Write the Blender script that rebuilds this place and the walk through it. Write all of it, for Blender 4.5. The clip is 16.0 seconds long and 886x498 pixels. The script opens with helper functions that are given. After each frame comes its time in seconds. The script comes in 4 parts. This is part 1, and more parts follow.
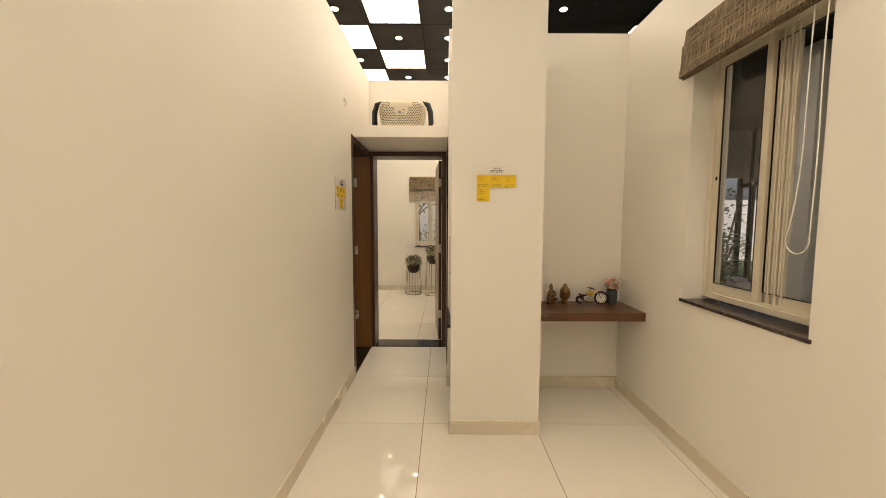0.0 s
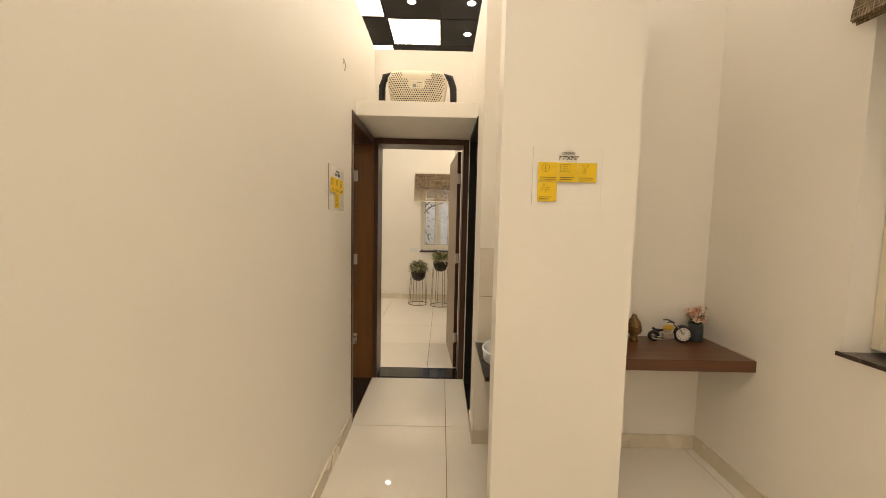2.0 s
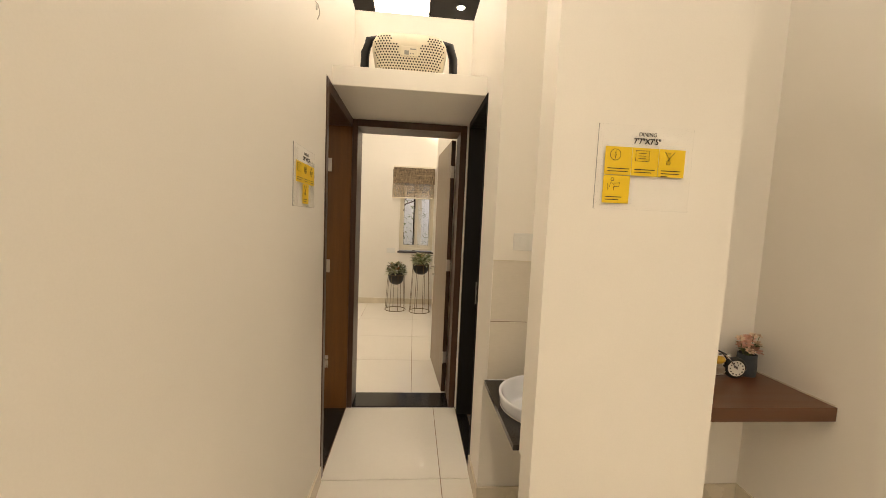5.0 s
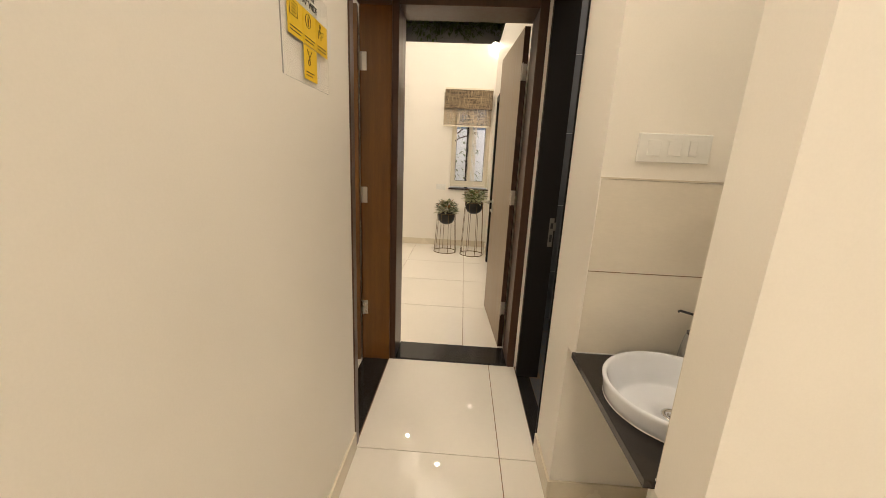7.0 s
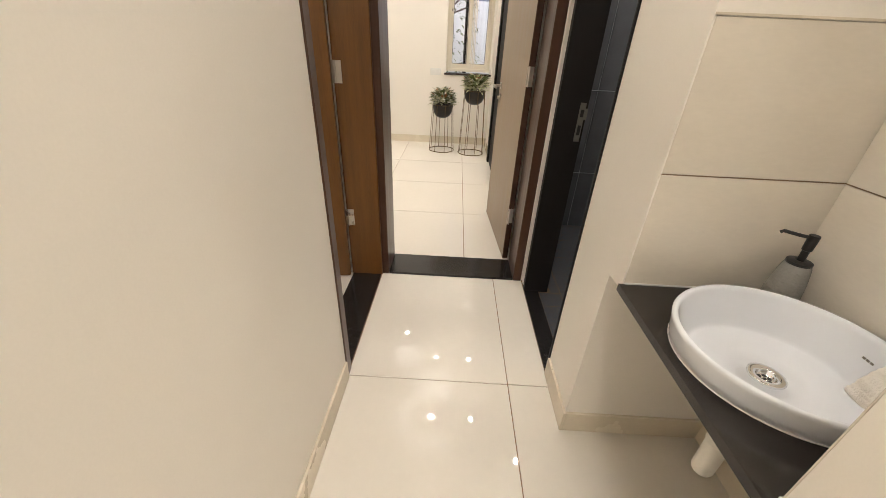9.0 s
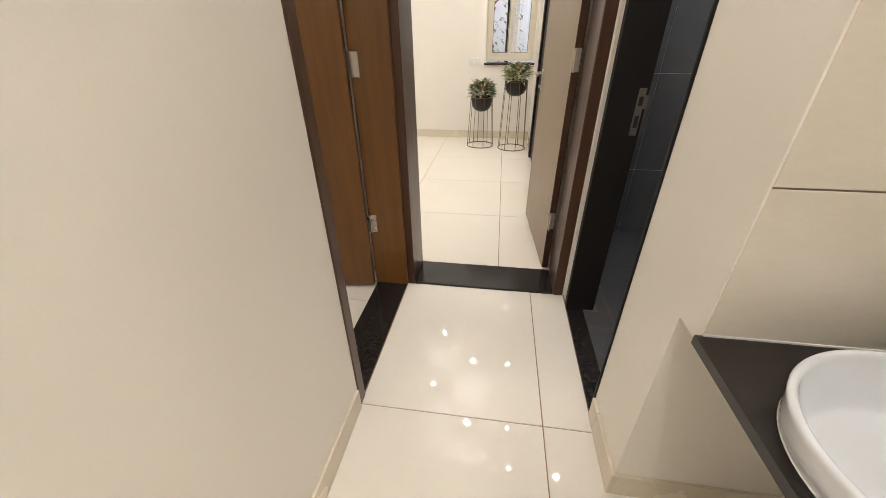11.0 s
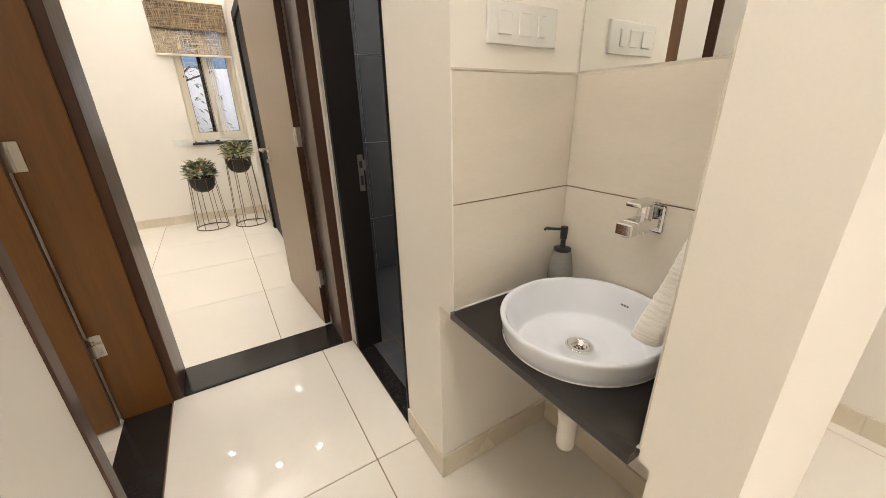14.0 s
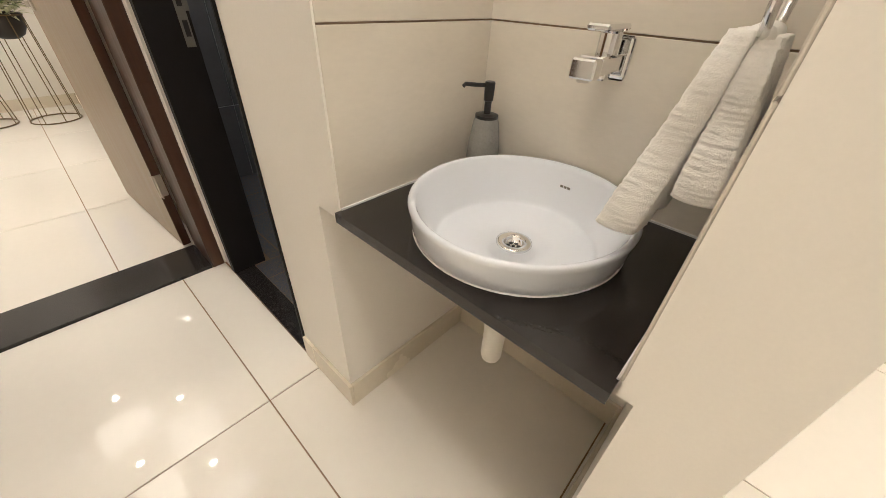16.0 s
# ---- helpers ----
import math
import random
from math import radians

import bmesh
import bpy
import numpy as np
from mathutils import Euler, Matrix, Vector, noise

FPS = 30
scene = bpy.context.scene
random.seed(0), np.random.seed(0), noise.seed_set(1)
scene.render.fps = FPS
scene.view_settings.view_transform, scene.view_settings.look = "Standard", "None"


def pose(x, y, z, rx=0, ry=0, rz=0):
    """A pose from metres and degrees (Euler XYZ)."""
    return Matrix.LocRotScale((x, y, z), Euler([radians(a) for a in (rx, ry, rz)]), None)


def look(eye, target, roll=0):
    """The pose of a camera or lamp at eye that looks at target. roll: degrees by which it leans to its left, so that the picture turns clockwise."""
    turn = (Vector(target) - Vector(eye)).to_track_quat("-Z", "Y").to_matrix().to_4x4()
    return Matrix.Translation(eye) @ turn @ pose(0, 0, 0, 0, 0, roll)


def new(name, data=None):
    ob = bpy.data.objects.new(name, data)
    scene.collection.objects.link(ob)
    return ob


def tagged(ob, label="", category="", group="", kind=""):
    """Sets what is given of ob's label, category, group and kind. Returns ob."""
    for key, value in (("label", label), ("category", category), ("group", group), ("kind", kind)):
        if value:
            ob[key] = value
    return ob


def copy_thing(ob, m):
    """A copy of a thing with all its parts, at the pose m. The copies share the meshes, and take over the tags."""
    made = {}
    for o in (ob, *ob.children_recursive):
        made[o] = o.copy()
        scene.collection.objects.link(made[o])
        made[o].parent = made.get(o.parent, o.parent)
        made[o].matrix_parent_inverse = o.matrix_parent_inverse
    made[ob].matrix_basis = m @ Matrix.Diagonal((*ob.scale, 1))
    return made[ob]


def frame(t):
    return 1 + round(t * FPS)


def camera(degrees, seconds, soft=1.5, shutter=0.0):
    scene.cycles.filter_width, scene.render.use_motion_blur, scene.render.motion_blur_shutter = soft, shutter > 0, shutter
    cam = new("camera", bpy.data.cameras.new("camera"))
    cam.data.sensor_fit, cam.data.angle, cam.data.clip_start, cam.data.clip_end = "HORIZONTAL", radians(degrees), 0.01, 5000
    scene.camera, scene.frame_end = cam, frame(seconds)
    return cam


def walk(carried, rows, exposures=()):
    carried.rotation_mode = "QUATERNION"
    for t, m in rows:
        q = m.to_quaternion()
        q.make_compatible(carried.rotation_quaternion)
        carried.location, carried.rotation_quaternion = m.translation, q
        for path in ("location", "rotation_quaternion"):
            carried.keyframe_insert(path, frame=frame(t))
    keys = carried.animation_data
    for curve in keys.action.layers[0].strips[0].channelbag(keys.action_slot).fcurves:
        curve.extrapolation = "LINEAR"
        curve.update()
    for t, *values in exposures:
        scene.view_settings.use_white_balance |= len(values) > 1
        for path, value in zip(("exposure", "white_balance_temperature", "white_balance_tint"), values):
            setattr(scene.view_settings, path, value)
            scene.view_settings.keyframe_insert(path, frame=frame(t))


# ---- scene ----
cam = camera(101.6, 16.0, soft=0.6)
PATH = [
    (0, (-0.051, 0.357, 1.479), (-0.055, 2.352, 1.329), 0.2),
    (0.5, (-0.192, 0.553, 1.504), (-0.109, 2.544, 1.334), -1.0),
    (1, (-0.195, 0.828, 1.509), (-0.22, 2.824, 1.388), -0.6),
    (1.5, (-0.201, 1.01, 1.516), (-0.233, 3.005, 1.368), 0.5),
    (2, (-0.259, 1.146, 1.515), (-0.249, 3.14, 1.366), 1.3),
    (2.5, (-0.359, 1.29, 1.53), (-0.31, 3.285, 1.394), 0.7),
    (3, (-0.371, 1.415, 1.548), (-0.345, 3.413, 1.464), 2.0),
    (3.2, (-0.357, 1.44, 1.573), (-0.339, 3.439, 1.518), 2.2),
    (5.3, (-0.443, 1.787, 1.525), (-0.265, 3.767, 1.321), 2.6),
    (5.5, (-0.467, 1.858, 1.492), (-0.298, 3.836, 1.249), 2.9),
    (6, (-0.514, 1.951, 1.434), (-0.484, 3.905, 1.012), 3.3),
    (6.5, (-0.48, 2.117, 1.391), (-0.487, 4.056, 0.898), 2.6),
    (7, (-0.447, 2.257, 1.386), (-0.536, 4.197, 0.906), 2.6),
    (7.5, (-0.442, 2.333, 1.368), (-0.581, 4.241, 0.785), 1.9),
    (8, (-0.474, 2.429, 1.339), (-0.565, 4.303, 0.644), 3.7),
    (8.2, (-0.488, 2.477, 1.326), (-0.537, 4.317, 0.539), 3.2),
    (10.3, (-0.468, 2.787, 1.248), (-0.558, 4.491, 0.208), 0.3),
    (10.5, (-0.452, 2.814, 1.249), (-0.634, 4.514, 0.212), -0.1),
    (11, (-0.429, 2.857, 1.248), (-0.693, 4.562, 0.236), -0.7),
    (11.5, (-0.438, 2.844, 1.252), (-0.627, 4.563, 0.248), 0.3),
    (12, (-0.489, 2.777, 1.262), (-0.462, 4.525, 0.291), 0.7),
    (12.5, (-0.556, 2.688, 1.268), (-0.251, 4.442, 0.356), -0.1),
    (13, (-0.573, 2.662, 1.251), (-0.069, 4.377, 0.352), -1.6),
    (13.5, (-0.535, 2.678, 1.252), (0.233, 4.326, 0.419), -1.3),
    (14, (-0.495, 2.708, 1.269), (0.476, 4.3, 0.548), -1.3),
    (14.5, (-0.413, 2.786, 1.254), (0.737, 4.235, 0.496), -3.4),
    (15, (-0.339, 2.881, 1.194), (0.882, 4.172, 0.275), -3.0),
    (15.5, (-0.304, 2.925, 1.13), (0.978, 4.067, 0.106), 1.6),
    (16, (-0.325, 2.904, 1.09), (0.89, 3.982, -0.077), 3.0),
]
walk(cam, [(t, look(eye, target, roll)) for t, eye, target, roll in PATH],
     exposures=[(0, -0.13, 6620, 13), (2, -0.04, 6600, 13), (6, 0.16, 6520, 13), (8, 0.53, 5930, 13), (10.5, 0.66, 5500, 13), (13.5, 0.70, 5520, 13), (15, 0.64, 5720, 14), (16, 0.70, 5620, 13)])

# ---- world and light ----
world = bpy.data.worlds.new("world")
world.use_nodes = True
scene.world = world
wn = world.node_tree.nodes
sky = wn.new("ShaderNodeTexSky")
sky.air_density, sky.dust_density, sky.ozone_density = 0.7, 7.0, 0.3
sky.sky_type, sky.sun_disc, sky.sun_elevation, sky.sun_rotation = "NISHITA", False, radians(50), radians(194)
world.node_tree.links.new(sky.outputs[0], wn["Background"].inputs[0])
wn["Background"].inputs[1].default_value = 0.15
sun = new("sun", bpy.data.lights.new("sun", "SUN"))
sun.data.energy, sun.data.angle, sun.data.color = 0.8, radians(12), (1.0, 0.97, 0.93)
sun.matrix_basis = look((0, 0, 20), (3.0, 12.0, 5.0))
PANEL_LIGHT, DOWN_LIGHT, SPOT_WATTS = 3.3, 260.0, 12.4
LIGHT_COLOR = (1.0, 0.86, 0.66, 1)


# ---- materials ----
def material(name, color, rough=0.5, metal=0.0, vary=0.06, scale=3.0, fine=80.0, bump=0.05, depth=0.002, coat=0.0, stretch=(1, 1, 1), spec=0.5):
    """A surface with variation at two scales, in metres."""
    m = bpy.data.materials.new(name)
    m.use_nodes = True
    n, l = m.node_tree.nodes, m.node_tree.links
    b = n["Principled BSDF"]
    tc = n.new("ShaderNodeTexCoord")
    mp = n.new("ShaderNodeMapping")
    mp.inputs["Scale"].default_value = stretch
    l.new(tc.outputs["Object"], mp.inputs[0])
    big, small = n.new("ShaderNodeTexNoise"), n.new("ShaderNodeTexNoise")
    big.inputs["Scale"].default_value, small.inputs["Scale"].default_value = scale, fine
    big.inputs["Detail"].default_value, small.inputs["Detail"].default_value = 4, 3
    l.new(mp.outputs[0], big.inputs[0]), l.new(mp.outputs[0], small.inputs[0])
    add = n.new("ShaderNodeMath")
    add.operation = "ADD"
    half = n.new("ShaderNodeMath")
    half.operation = "MULTIPLY"
    half.inputs[1].default_value = 0.5
    l.new(small.outputs[0], half.inputs[0]), l.new(big.outputs[0], add.inputs[0]), l.new(half.outputs[0], add.inputs[1])
    ramp = n.new("ShaderNodeMapRange")
    ramp.inputs[1].default_value, ramp.inputs[2].default_value = 0.45, 1.05
    ramp.inputs[3].default_value, ramp.inputs[4].default_value = 1 - vary, 1 + vary
    l.new(add.outputs[0], ramp.inputs[0])
    mul = n.new("ShaderNodeVectorMath")
    mul.operation = "SCALE"
    mul.inputs[0].default_value = color[:3]
    l.new(ramp.outputs[0], mul.inputs["Scale"])
    l.new(mul.outputs[0], b.inputs["Base Color"])
    b.inputs["Metallic"].default_value = metal
    rr = n.new("ShaderNodeMapRange")
    rr.inputs[1].default_value, rr.inputs[2].default_value = 0.3, 0.7
    rr.inputs[3].default_value, rr.inputs[4].default_value = rough * 0.9, min(1, rough * 1.15)
    l.new(big.outputs[0], rr.inputs[0]), l.new(rr.outputs[0], b.inputs["Roughness"])
    b.inputs["Coat Weight"].default_value = coat
    b.inputs["Specular IOR Level"].default_value = spec
    if bump:
        bp = n.new("ShaderNodeBump")
        bp.inputs["Strength"].default_value, bp.inputs["Distance"].default_value = bump, depth
        l.new(small.outputs[0], bp.inputs["Height"]), l.new(bp.outputs[0], b.inputs["Normal"])
    return m


def tinted(m, amount):
    """Adds a slight change of brightness from piece to piece."""
    n, l = m.node_tree.nodes, m.node_tree.links
    b = n["Principled BSDF"]
    src = b.inputs["Base Color"].links[0].from_socket
    info = n.new("ShaderNodeObjectInfo")
    r = n.new("ShaderNodeMapRange")
    r.inputs[3].default_value, r.inputs[4].default_value = 1 - amount, 1 + amount
    l.new(info.outputs["Random"], r.inputs[0])
    s = n.new("ShaderNodeVectorMath")
    s.operation = "SCALE"
    l.new(src, s.inputs[0]), l.new(r.outputs[0], s.inputs["Scale"]), l.new(s.outputs[0], b.inputs["Base Color"])
    return m


def glow(name, color, strength):
    m = bpy.data.materials.new(name)
    m.use_nodes = True
    b = m.node_tree.nodes["Principled BSDF"]
    b.inputs["Base Color"].default_value = (0.8, 0.8, 0.8, 1)
    b.inputs["Emission Color"].default_value, b.inputs["Emission Strength"].default_value = color, strength
    return m


def clear(name, color=(1, 1, 1, 1), rough=0.0):
    m = bpy.data.materials.new(name)
    m.use_nodes = True
    b = m.node_tree.nodes["Principled BSDF"]
    b.inputs["Base Color"].default_value, b.inputs["Roughness"].default_value = color, rough
    b.inputs["Transmission Weight"].default_value, b.inputs["IOR"].default_value = 1.0, 1.45
    return m


WALL = material("wall_paint", (0.835, 0.795, 0.722), 0.42, vary=0.03, scale=1.2, fine=220, bump=0.05, depth=0.001)
TILE = tinted(material("floor_tile_glaze", (0.77, 0.72, 0.632), 0.004, vary=0.025, scale=1.6, fine=30, bump=0, spec=0.34), 0.015)
GROUT = material("grout", (0.26, 0.17, 0.10), 0.9, fine=200)
SKIRT = tinted(material("skirting_tile", (0.70, 0.63, 0.50), 0.25, vary=0.05, scale=4), 0.02)
GRANITE = material("black_granite", (0.018, 0.016, 0.015), 0.16, vary=0.5, scale=60, fine=500, bump=0.01)
COUNTER = material("counter_granite", (0.021, 0.0175, 0.0155), 0.2, vary=0.05, scale=6, fine=300, bump=0.02)
WOOD = material("brown_door_wood", (0.135, 0.053, 0.007), 0.38, vary=0.28, scale=5, fine=60, bump=0.06, stretch=(6, 6, 0.35), coat=0.15)
WOODDARK = material("dark_frame_wood", (0.055, 0.022, 0.010), 0.35, vary=0.3, scale=5, fine=60, bump=0.06, stretch=(6, 6, 0.35), coat=0.15)
LAMINATE = material("taupe_door_laminate", (0.275, 0.21, 0.138), 0.4, vary=0.10, scale=4, fine=70, bump=0.04, stretch=(8, 8, 0.4))
SHELFWOOD = material("shelf_laminate", (0.105, 0.037, 0.012), 0.32, vary=0.15, scale=4, fine=60, bump=0.04, stretch=(0.4, 6, 6), coat=0.2)
BLACKFRAME = material("black_door_frame", (0.008, 0.0065, 0.006), 0.55, vary=0.25, scale=8, fine=90, stretch=(6, 6, 0.4), spec=0.25)
BATHTILE = tinted(material("slate_tile", (0.095, 0.100, 0.112), 0.42, vary=0.14, scale=7, fine=120, bump=0.02), 0.08)
BATHGROUT = material("pale_grout", (0.62, 0.62, 0.61), 0.8)
WALLTILE = tinted(material("cream_wall_tile", (0.72, 0.665, 0.57), 0.22, vary=0.05, scale=2.5, fine=50, bump=0.02, stretch=(1, 1, 3)), 0.01)
TILEGROUT = material("wall_tile_joint", (0.24, 0.165, 0.10), 0.9)
CERAMIC = material("white_ceramic", (0.78, 0.80, 0.84), 0.04, vary=0.01, bump=0, coat=0.3)
PVC = material("white_plastic_pipe", (0.80, 0.77, 0.70), 0.3, vary=0.03)
CHROME = material("chrome", (0.80, 0.80, 0.80), 0.07, 1.0, vary=0.03, bump=0)
STEEL = material("brushed_steel", (0.55, 0.51, 0.45), 0.3, 1.0, vary=0.1, fine=300)
DULLSTEEL = material("dull_steel", (0.20, 0.185, 0.16), 0.45, 0.8, vary=0.15, fine=300)
BLACKPLASTIC = material("black_plastic", (0.012, 0.012, 0.012), 0.35, vary=0.1)
STONEWARE = material("grey_stoneware", (0.26, 0.25, 0.225), 0.75, vary=0.15, scale=20, fine=250, bump=0.2)
TERRY = material("terry_towel", (0.90, 0.875, 0.82), 0.95, vary=0.04, scale=20, fine=420, bump=0.5, depth=0.0025)
SWITCH = material("switch_plate", (0.80, 0.79, 0.75), 0.25, vary=0.02, bump=0)
ALU = material("champagne_aluminium", (0.74, 0.68, 0.55), 0.35, 0.25, vary=0.04)
GLASS = clear("window_glass")
ACRYLIC = clear("acrylic_sheet", (0.99, 0.99, 0.985, 1), 0.0)
ACRYLIC.node_tree.nodes["Principled BSDF"].inputs["IOR"].default_value = 1.12
MIRROR = material("mirror_silver", (0.93, 0.95, 0.94), 0.0, 1.0, vary=0.0, bump=0)
YELLOW = material("yellow_card", (0.83, 0.56, 0.012), 0.5, vary=0.03)
INK = material("ink", (0.03, 0.022, 0.015), 0.7, vary=0.1)
SILL = material("brown_granite_sill", (0.045, 0.032, 0.027), 0.25, vary=0.4, scale=60, fine=400)
CEIL = material("black_ceiling_tile", (0.012, 0.010, 0.009), 0.55, vary=0.15, fine=200)
PANEL = glow("led_panel", LIGHT_COLOR, PANEL_LIGHT)
LAMP = glow("downlight_led", LIGHT_COLOR, DOWN_LIGHT)
TRIM = material("lamp_trim", (0.75, 0.74, 0.72), 0.4)
POTBLACK = material("black_pot", (0.016, 0.014, 0.012), 0.45, vary=0.2)
WIRE = material("bronze_wire", (0.17, 0.12, 0.06), 0.4, 0.6)
LEAF = tinted(material("leaf_green", (0.12, 0.15, 0.042), 0.45, vary=0.4, scale=30), 0.4)
LEAFPALE = tinted(material("leaf_pale", (0.52, 0.52, 0.31), 0.5, vary=0.3, scale=30), 0.3)
LEAFRED = tinted(material("leaf_red", (0.26, 0.13, 0.05), 0.5, vary=0.3, scale=30), 0.3)
TURF = material("green_turf", (0.05, 0.085, 0.018), 0.95, vary=0.3, scale=12, fine=300, bump=0.8)
GREYWALL = material("grey_hall_wall", (0.30, 0.29, 0.27), 0.6, vary=0.06)


# ---- building helpers ----
def tag(ob, label="", category="", group="", kind=""):
    return tagged(ob, label, category, group, kind)


def link(name, bm, mat, smooth=False):
    me = bpy.data.meshes.new(name)
    bmesh.ops.recalc_face_normals(bm, faces=bm.faces)
    bm.to_mesh(me)
    bm.free()
    for m in (mat if isinstance(mat, (list, tuple)) else [mat]):
        me.materials.append(m)
    if smooth:
        for p in me.polygons:
            p.use_smooth = True
    return new(name, me)


def part(name, bm, mat, parent, label="", smooth=False):
    ob = link(name, bm, mat, smooth)
    ob.parent = parent
    if label:
        tag(ob, label)
    return ob


def thing(name, label, category, at=(0, 0, 0), group="", turn=0):
    ob = new(name)
    ob.matrix_basis = pose(*at, 0, 0, turn)
    ob.empty_display_size = 0.05
    return tag(ob, label, category, group)


def add_box(bm, x0, x1, y0, y1, z0, z1, bevel=0.0, seg=1):
    r = bmesh.ops.create_cube(bm, size=1, matrix=Matrix.LocRotScale(((x0 + x1) / 2, (y0 + y1) / 2, (z0 + z1) / 2), None, (abs(x1 - x0), abs(y1 - y0), abs(z1 - z0))))
    if bevel:
        edges = {e for v in r["verts"] for e in v.link_edges}
        bmesh.ops.bevel(bm, geom=list(edges), offset=bevel, segments=seg, affect="EDGES", profile=0.5)
    return r


def box(x0, x1, y0, y1, z0, z1, bevel=0.0, seg=1):
    bm = bmesh.new()
    add_box(bm, x0, x1, y0, y1, z0, z1, bevel, seg)
    return bm


def boxes(rows, bevel=0.0):
    bm = bmesh.new()
    for r in rows:
        add_box(bm, *r, bevel)
    return bm


def add_lathe(bm, profile, seg=40, centre=(0, 0, 0), sx=1.0, sy=1.0):
    """A turned shape from (radius, height) pairs."""
    rings = []
    for r, z in profile:
        if r < 1e-5:
            rings.append([bm.verts.new((centre[0], centre[1], centre[2] + z))])
        else:
            rings.append([bm.verts.new((centre[0] + sx * r * math.cos(2 * math.pi * i / seg), centre[1] + sy * r * math.sin(2 * math.pi * i / seg), centre[2] + z)) for i in range(seg)])
    for a, b in zip(rings, rings[1:]):
        for i in range(seg):
            j = (i + 1) % seg
            f = [a[i % len(a)], a[j % len(a)], b[j % len(b)], b[i % len(b)]]
            f = [v for k, v in enumerate(f) if v not in f[:k]]
            if len(f) > 2:
                bm.faces.new(f)
    return bm


def lathe(profile, seg=40, centre=(0, 0, 0), sx=1.0, sy=1.0):
    return add_lathe(bmesh.new(), profile, seg, centre, sx, sy)


def add_tube(bm, pts, r, seg=8, closed=False, caps=True):
    """A round bar along points."""
    pts = [Vector(p) for p in pts]
    n = len(pts)
    rings = []
    up = Vector((0.13, 0.27, 0.95)).normalized()
    for i, p in enumerate(pts):
        if closed:
            d = (pts[(i + 1) % n] - pts[i - 1]).normalized()
        else:
            d = (pts[min(i + 1, n - 1)] - pts[max(i - 1, 0)]).normalized()
        ref = up if abs(d.dot(up)) < 0.95 else Vector((1, 0, 0))
        u = d.cross(ref).normalized()
        v = d.cross(u)
        rings.append([bm.verts.new(p + r * (math.cos(2 * math.pi * k / seg) * u + math.sin(2 * math.pi * k / seg) * v)) for k in range(seg)])
    for i in range(n if closed else n - 1):
        a, b = rings[i], rings[(i + 1) % n]
        for k in range(seg):
            bm.faces.new((a[k], a[(k + 1) % seg], b[(k + 1) % seg], b[k]))
    if caps and not closed:
        bm.faces.new(rings[0]), bm.faces.new(rings[-1][::-1])
    return bm


def tube(pts, r, seg=8, closed=False):
    return add_tube(bmesh.new(), pts, r, seg, closed)


def structure(name, bm, mat, label, category):
    return tag(link(name, bm, mat), label, category, kind="structure")


# ---- large structure ----
TOP = 3.06
XL, XR, XW = -0.90, -0.012, 1.505
YP, YA, YN, YB = 2.785, 2.912, 3.456, 3.80
YE, YE2, YF = 4.545, 4.775, 8.15
YNL, XBL = 3.53, 0.51
wall_label = "cream painted plaster partition wall, open above"
structure("wall_west", boxes([(XL - 0.175, XL, -3.2, 3.715, 0, TOP), (XL - 0.175, XL, 3.715, YE, 2.285, TOP)]), WALL, "long cream painted plaster wall beside the passage", "wall")
structure("wall_end", boxes([(-3.4, -0.905, YE, YE2, 0, TOP), (-0.905, -0.022, YE, YE2, 2.278, TOP), (-0.022, 0.14, YE, YE2, 0, TOP)]), WALL, "cream painted wall above and beside the bedroom door", "wall")
structure("wall_bath", boxes([(XR, 0.115, YN, YB, 0.716, TOP), (XR, 0.115, YNL, YB, 0, 0.716), (XR, XR + 0.004, YN - 0.004, YN, 0.716, 1.3555), (XR, 0.4045, YN - 0.004, YN, 1.3555, TOP), (XR, 0.115, YB, 4.47, 2.285, TOP), (XR, 0.115, 4.47, YE, 0, TOP), (0.115, 1.7, 3.60, 3.70, 0, TOP)]), WALL, "cream painted wall pier between basin recess and bathroom door", "wall")
structure("wall_pillar", boxes([(0.0, 0.615, YP, YA - 0.02, 0, TOP), (0.0, 0.615, YA - 0.02, YA, 0.716, TOP)]), WALL, "cream painted pier that carries the dining sign", "wall")
structure("wall_recess", boxes([(0.413, 0.615, YA, 3.6, 0.716, TOP), (XBL, 0.615, YA - 0.02, 3.6, 0, 0.716), (0.115, 0.413, YN, 3.6, 0.716, TOP), (0.115, XBL, YNL, 3.6, 0, 0.716)]), WALL, "cream painted back wall of the basin recess", "wall")
structure("wall_niche", boxes([(0.615, XW, 3.52, 3.6, 0, TOP)]), WALL, "cream painted back wall of the dining niche", "wall")
WY0, WY1, WZ0, WZ1 = 1.868, 2.685, 0.985, 2.50
structure("wall_east", boxes([(XW, XW + 0.24, -3.2, WY0, 0, TOP), (XW, XW + 0.24, WY1, 3.6, 0, TOP), (XW, XW + 0.24, WY0, WY1, 0, WZ0), (XW, XW + 0.24, WY0, WY1, WZ1, TOP)]), WALL, "cream painted wall with the dining window", "wall")
structure("wall_south", boxes([(XL - 0.175, XW + 0.24, -3.4, -3.2, 0, TOP)]), WALL, wall_label, "wall")
BX0, BX1, BZ0, BZ1 = -0.66, -0.06, 0.95, 2.40
structure("wall_north", boxes([(-3.4, BX0, YF, YF + 0.2, 0, TOP), (BX1, 0.2, YF, YF + 0.2, 0, TOP), (BX0, BX1, YF, YF + 0.2, 0, BZ0), (BX0, BX1, YF, YF + 0.2, BZ1, TOP)]), WALL, "cream painted bedroom wall with a narrow window", "wall")
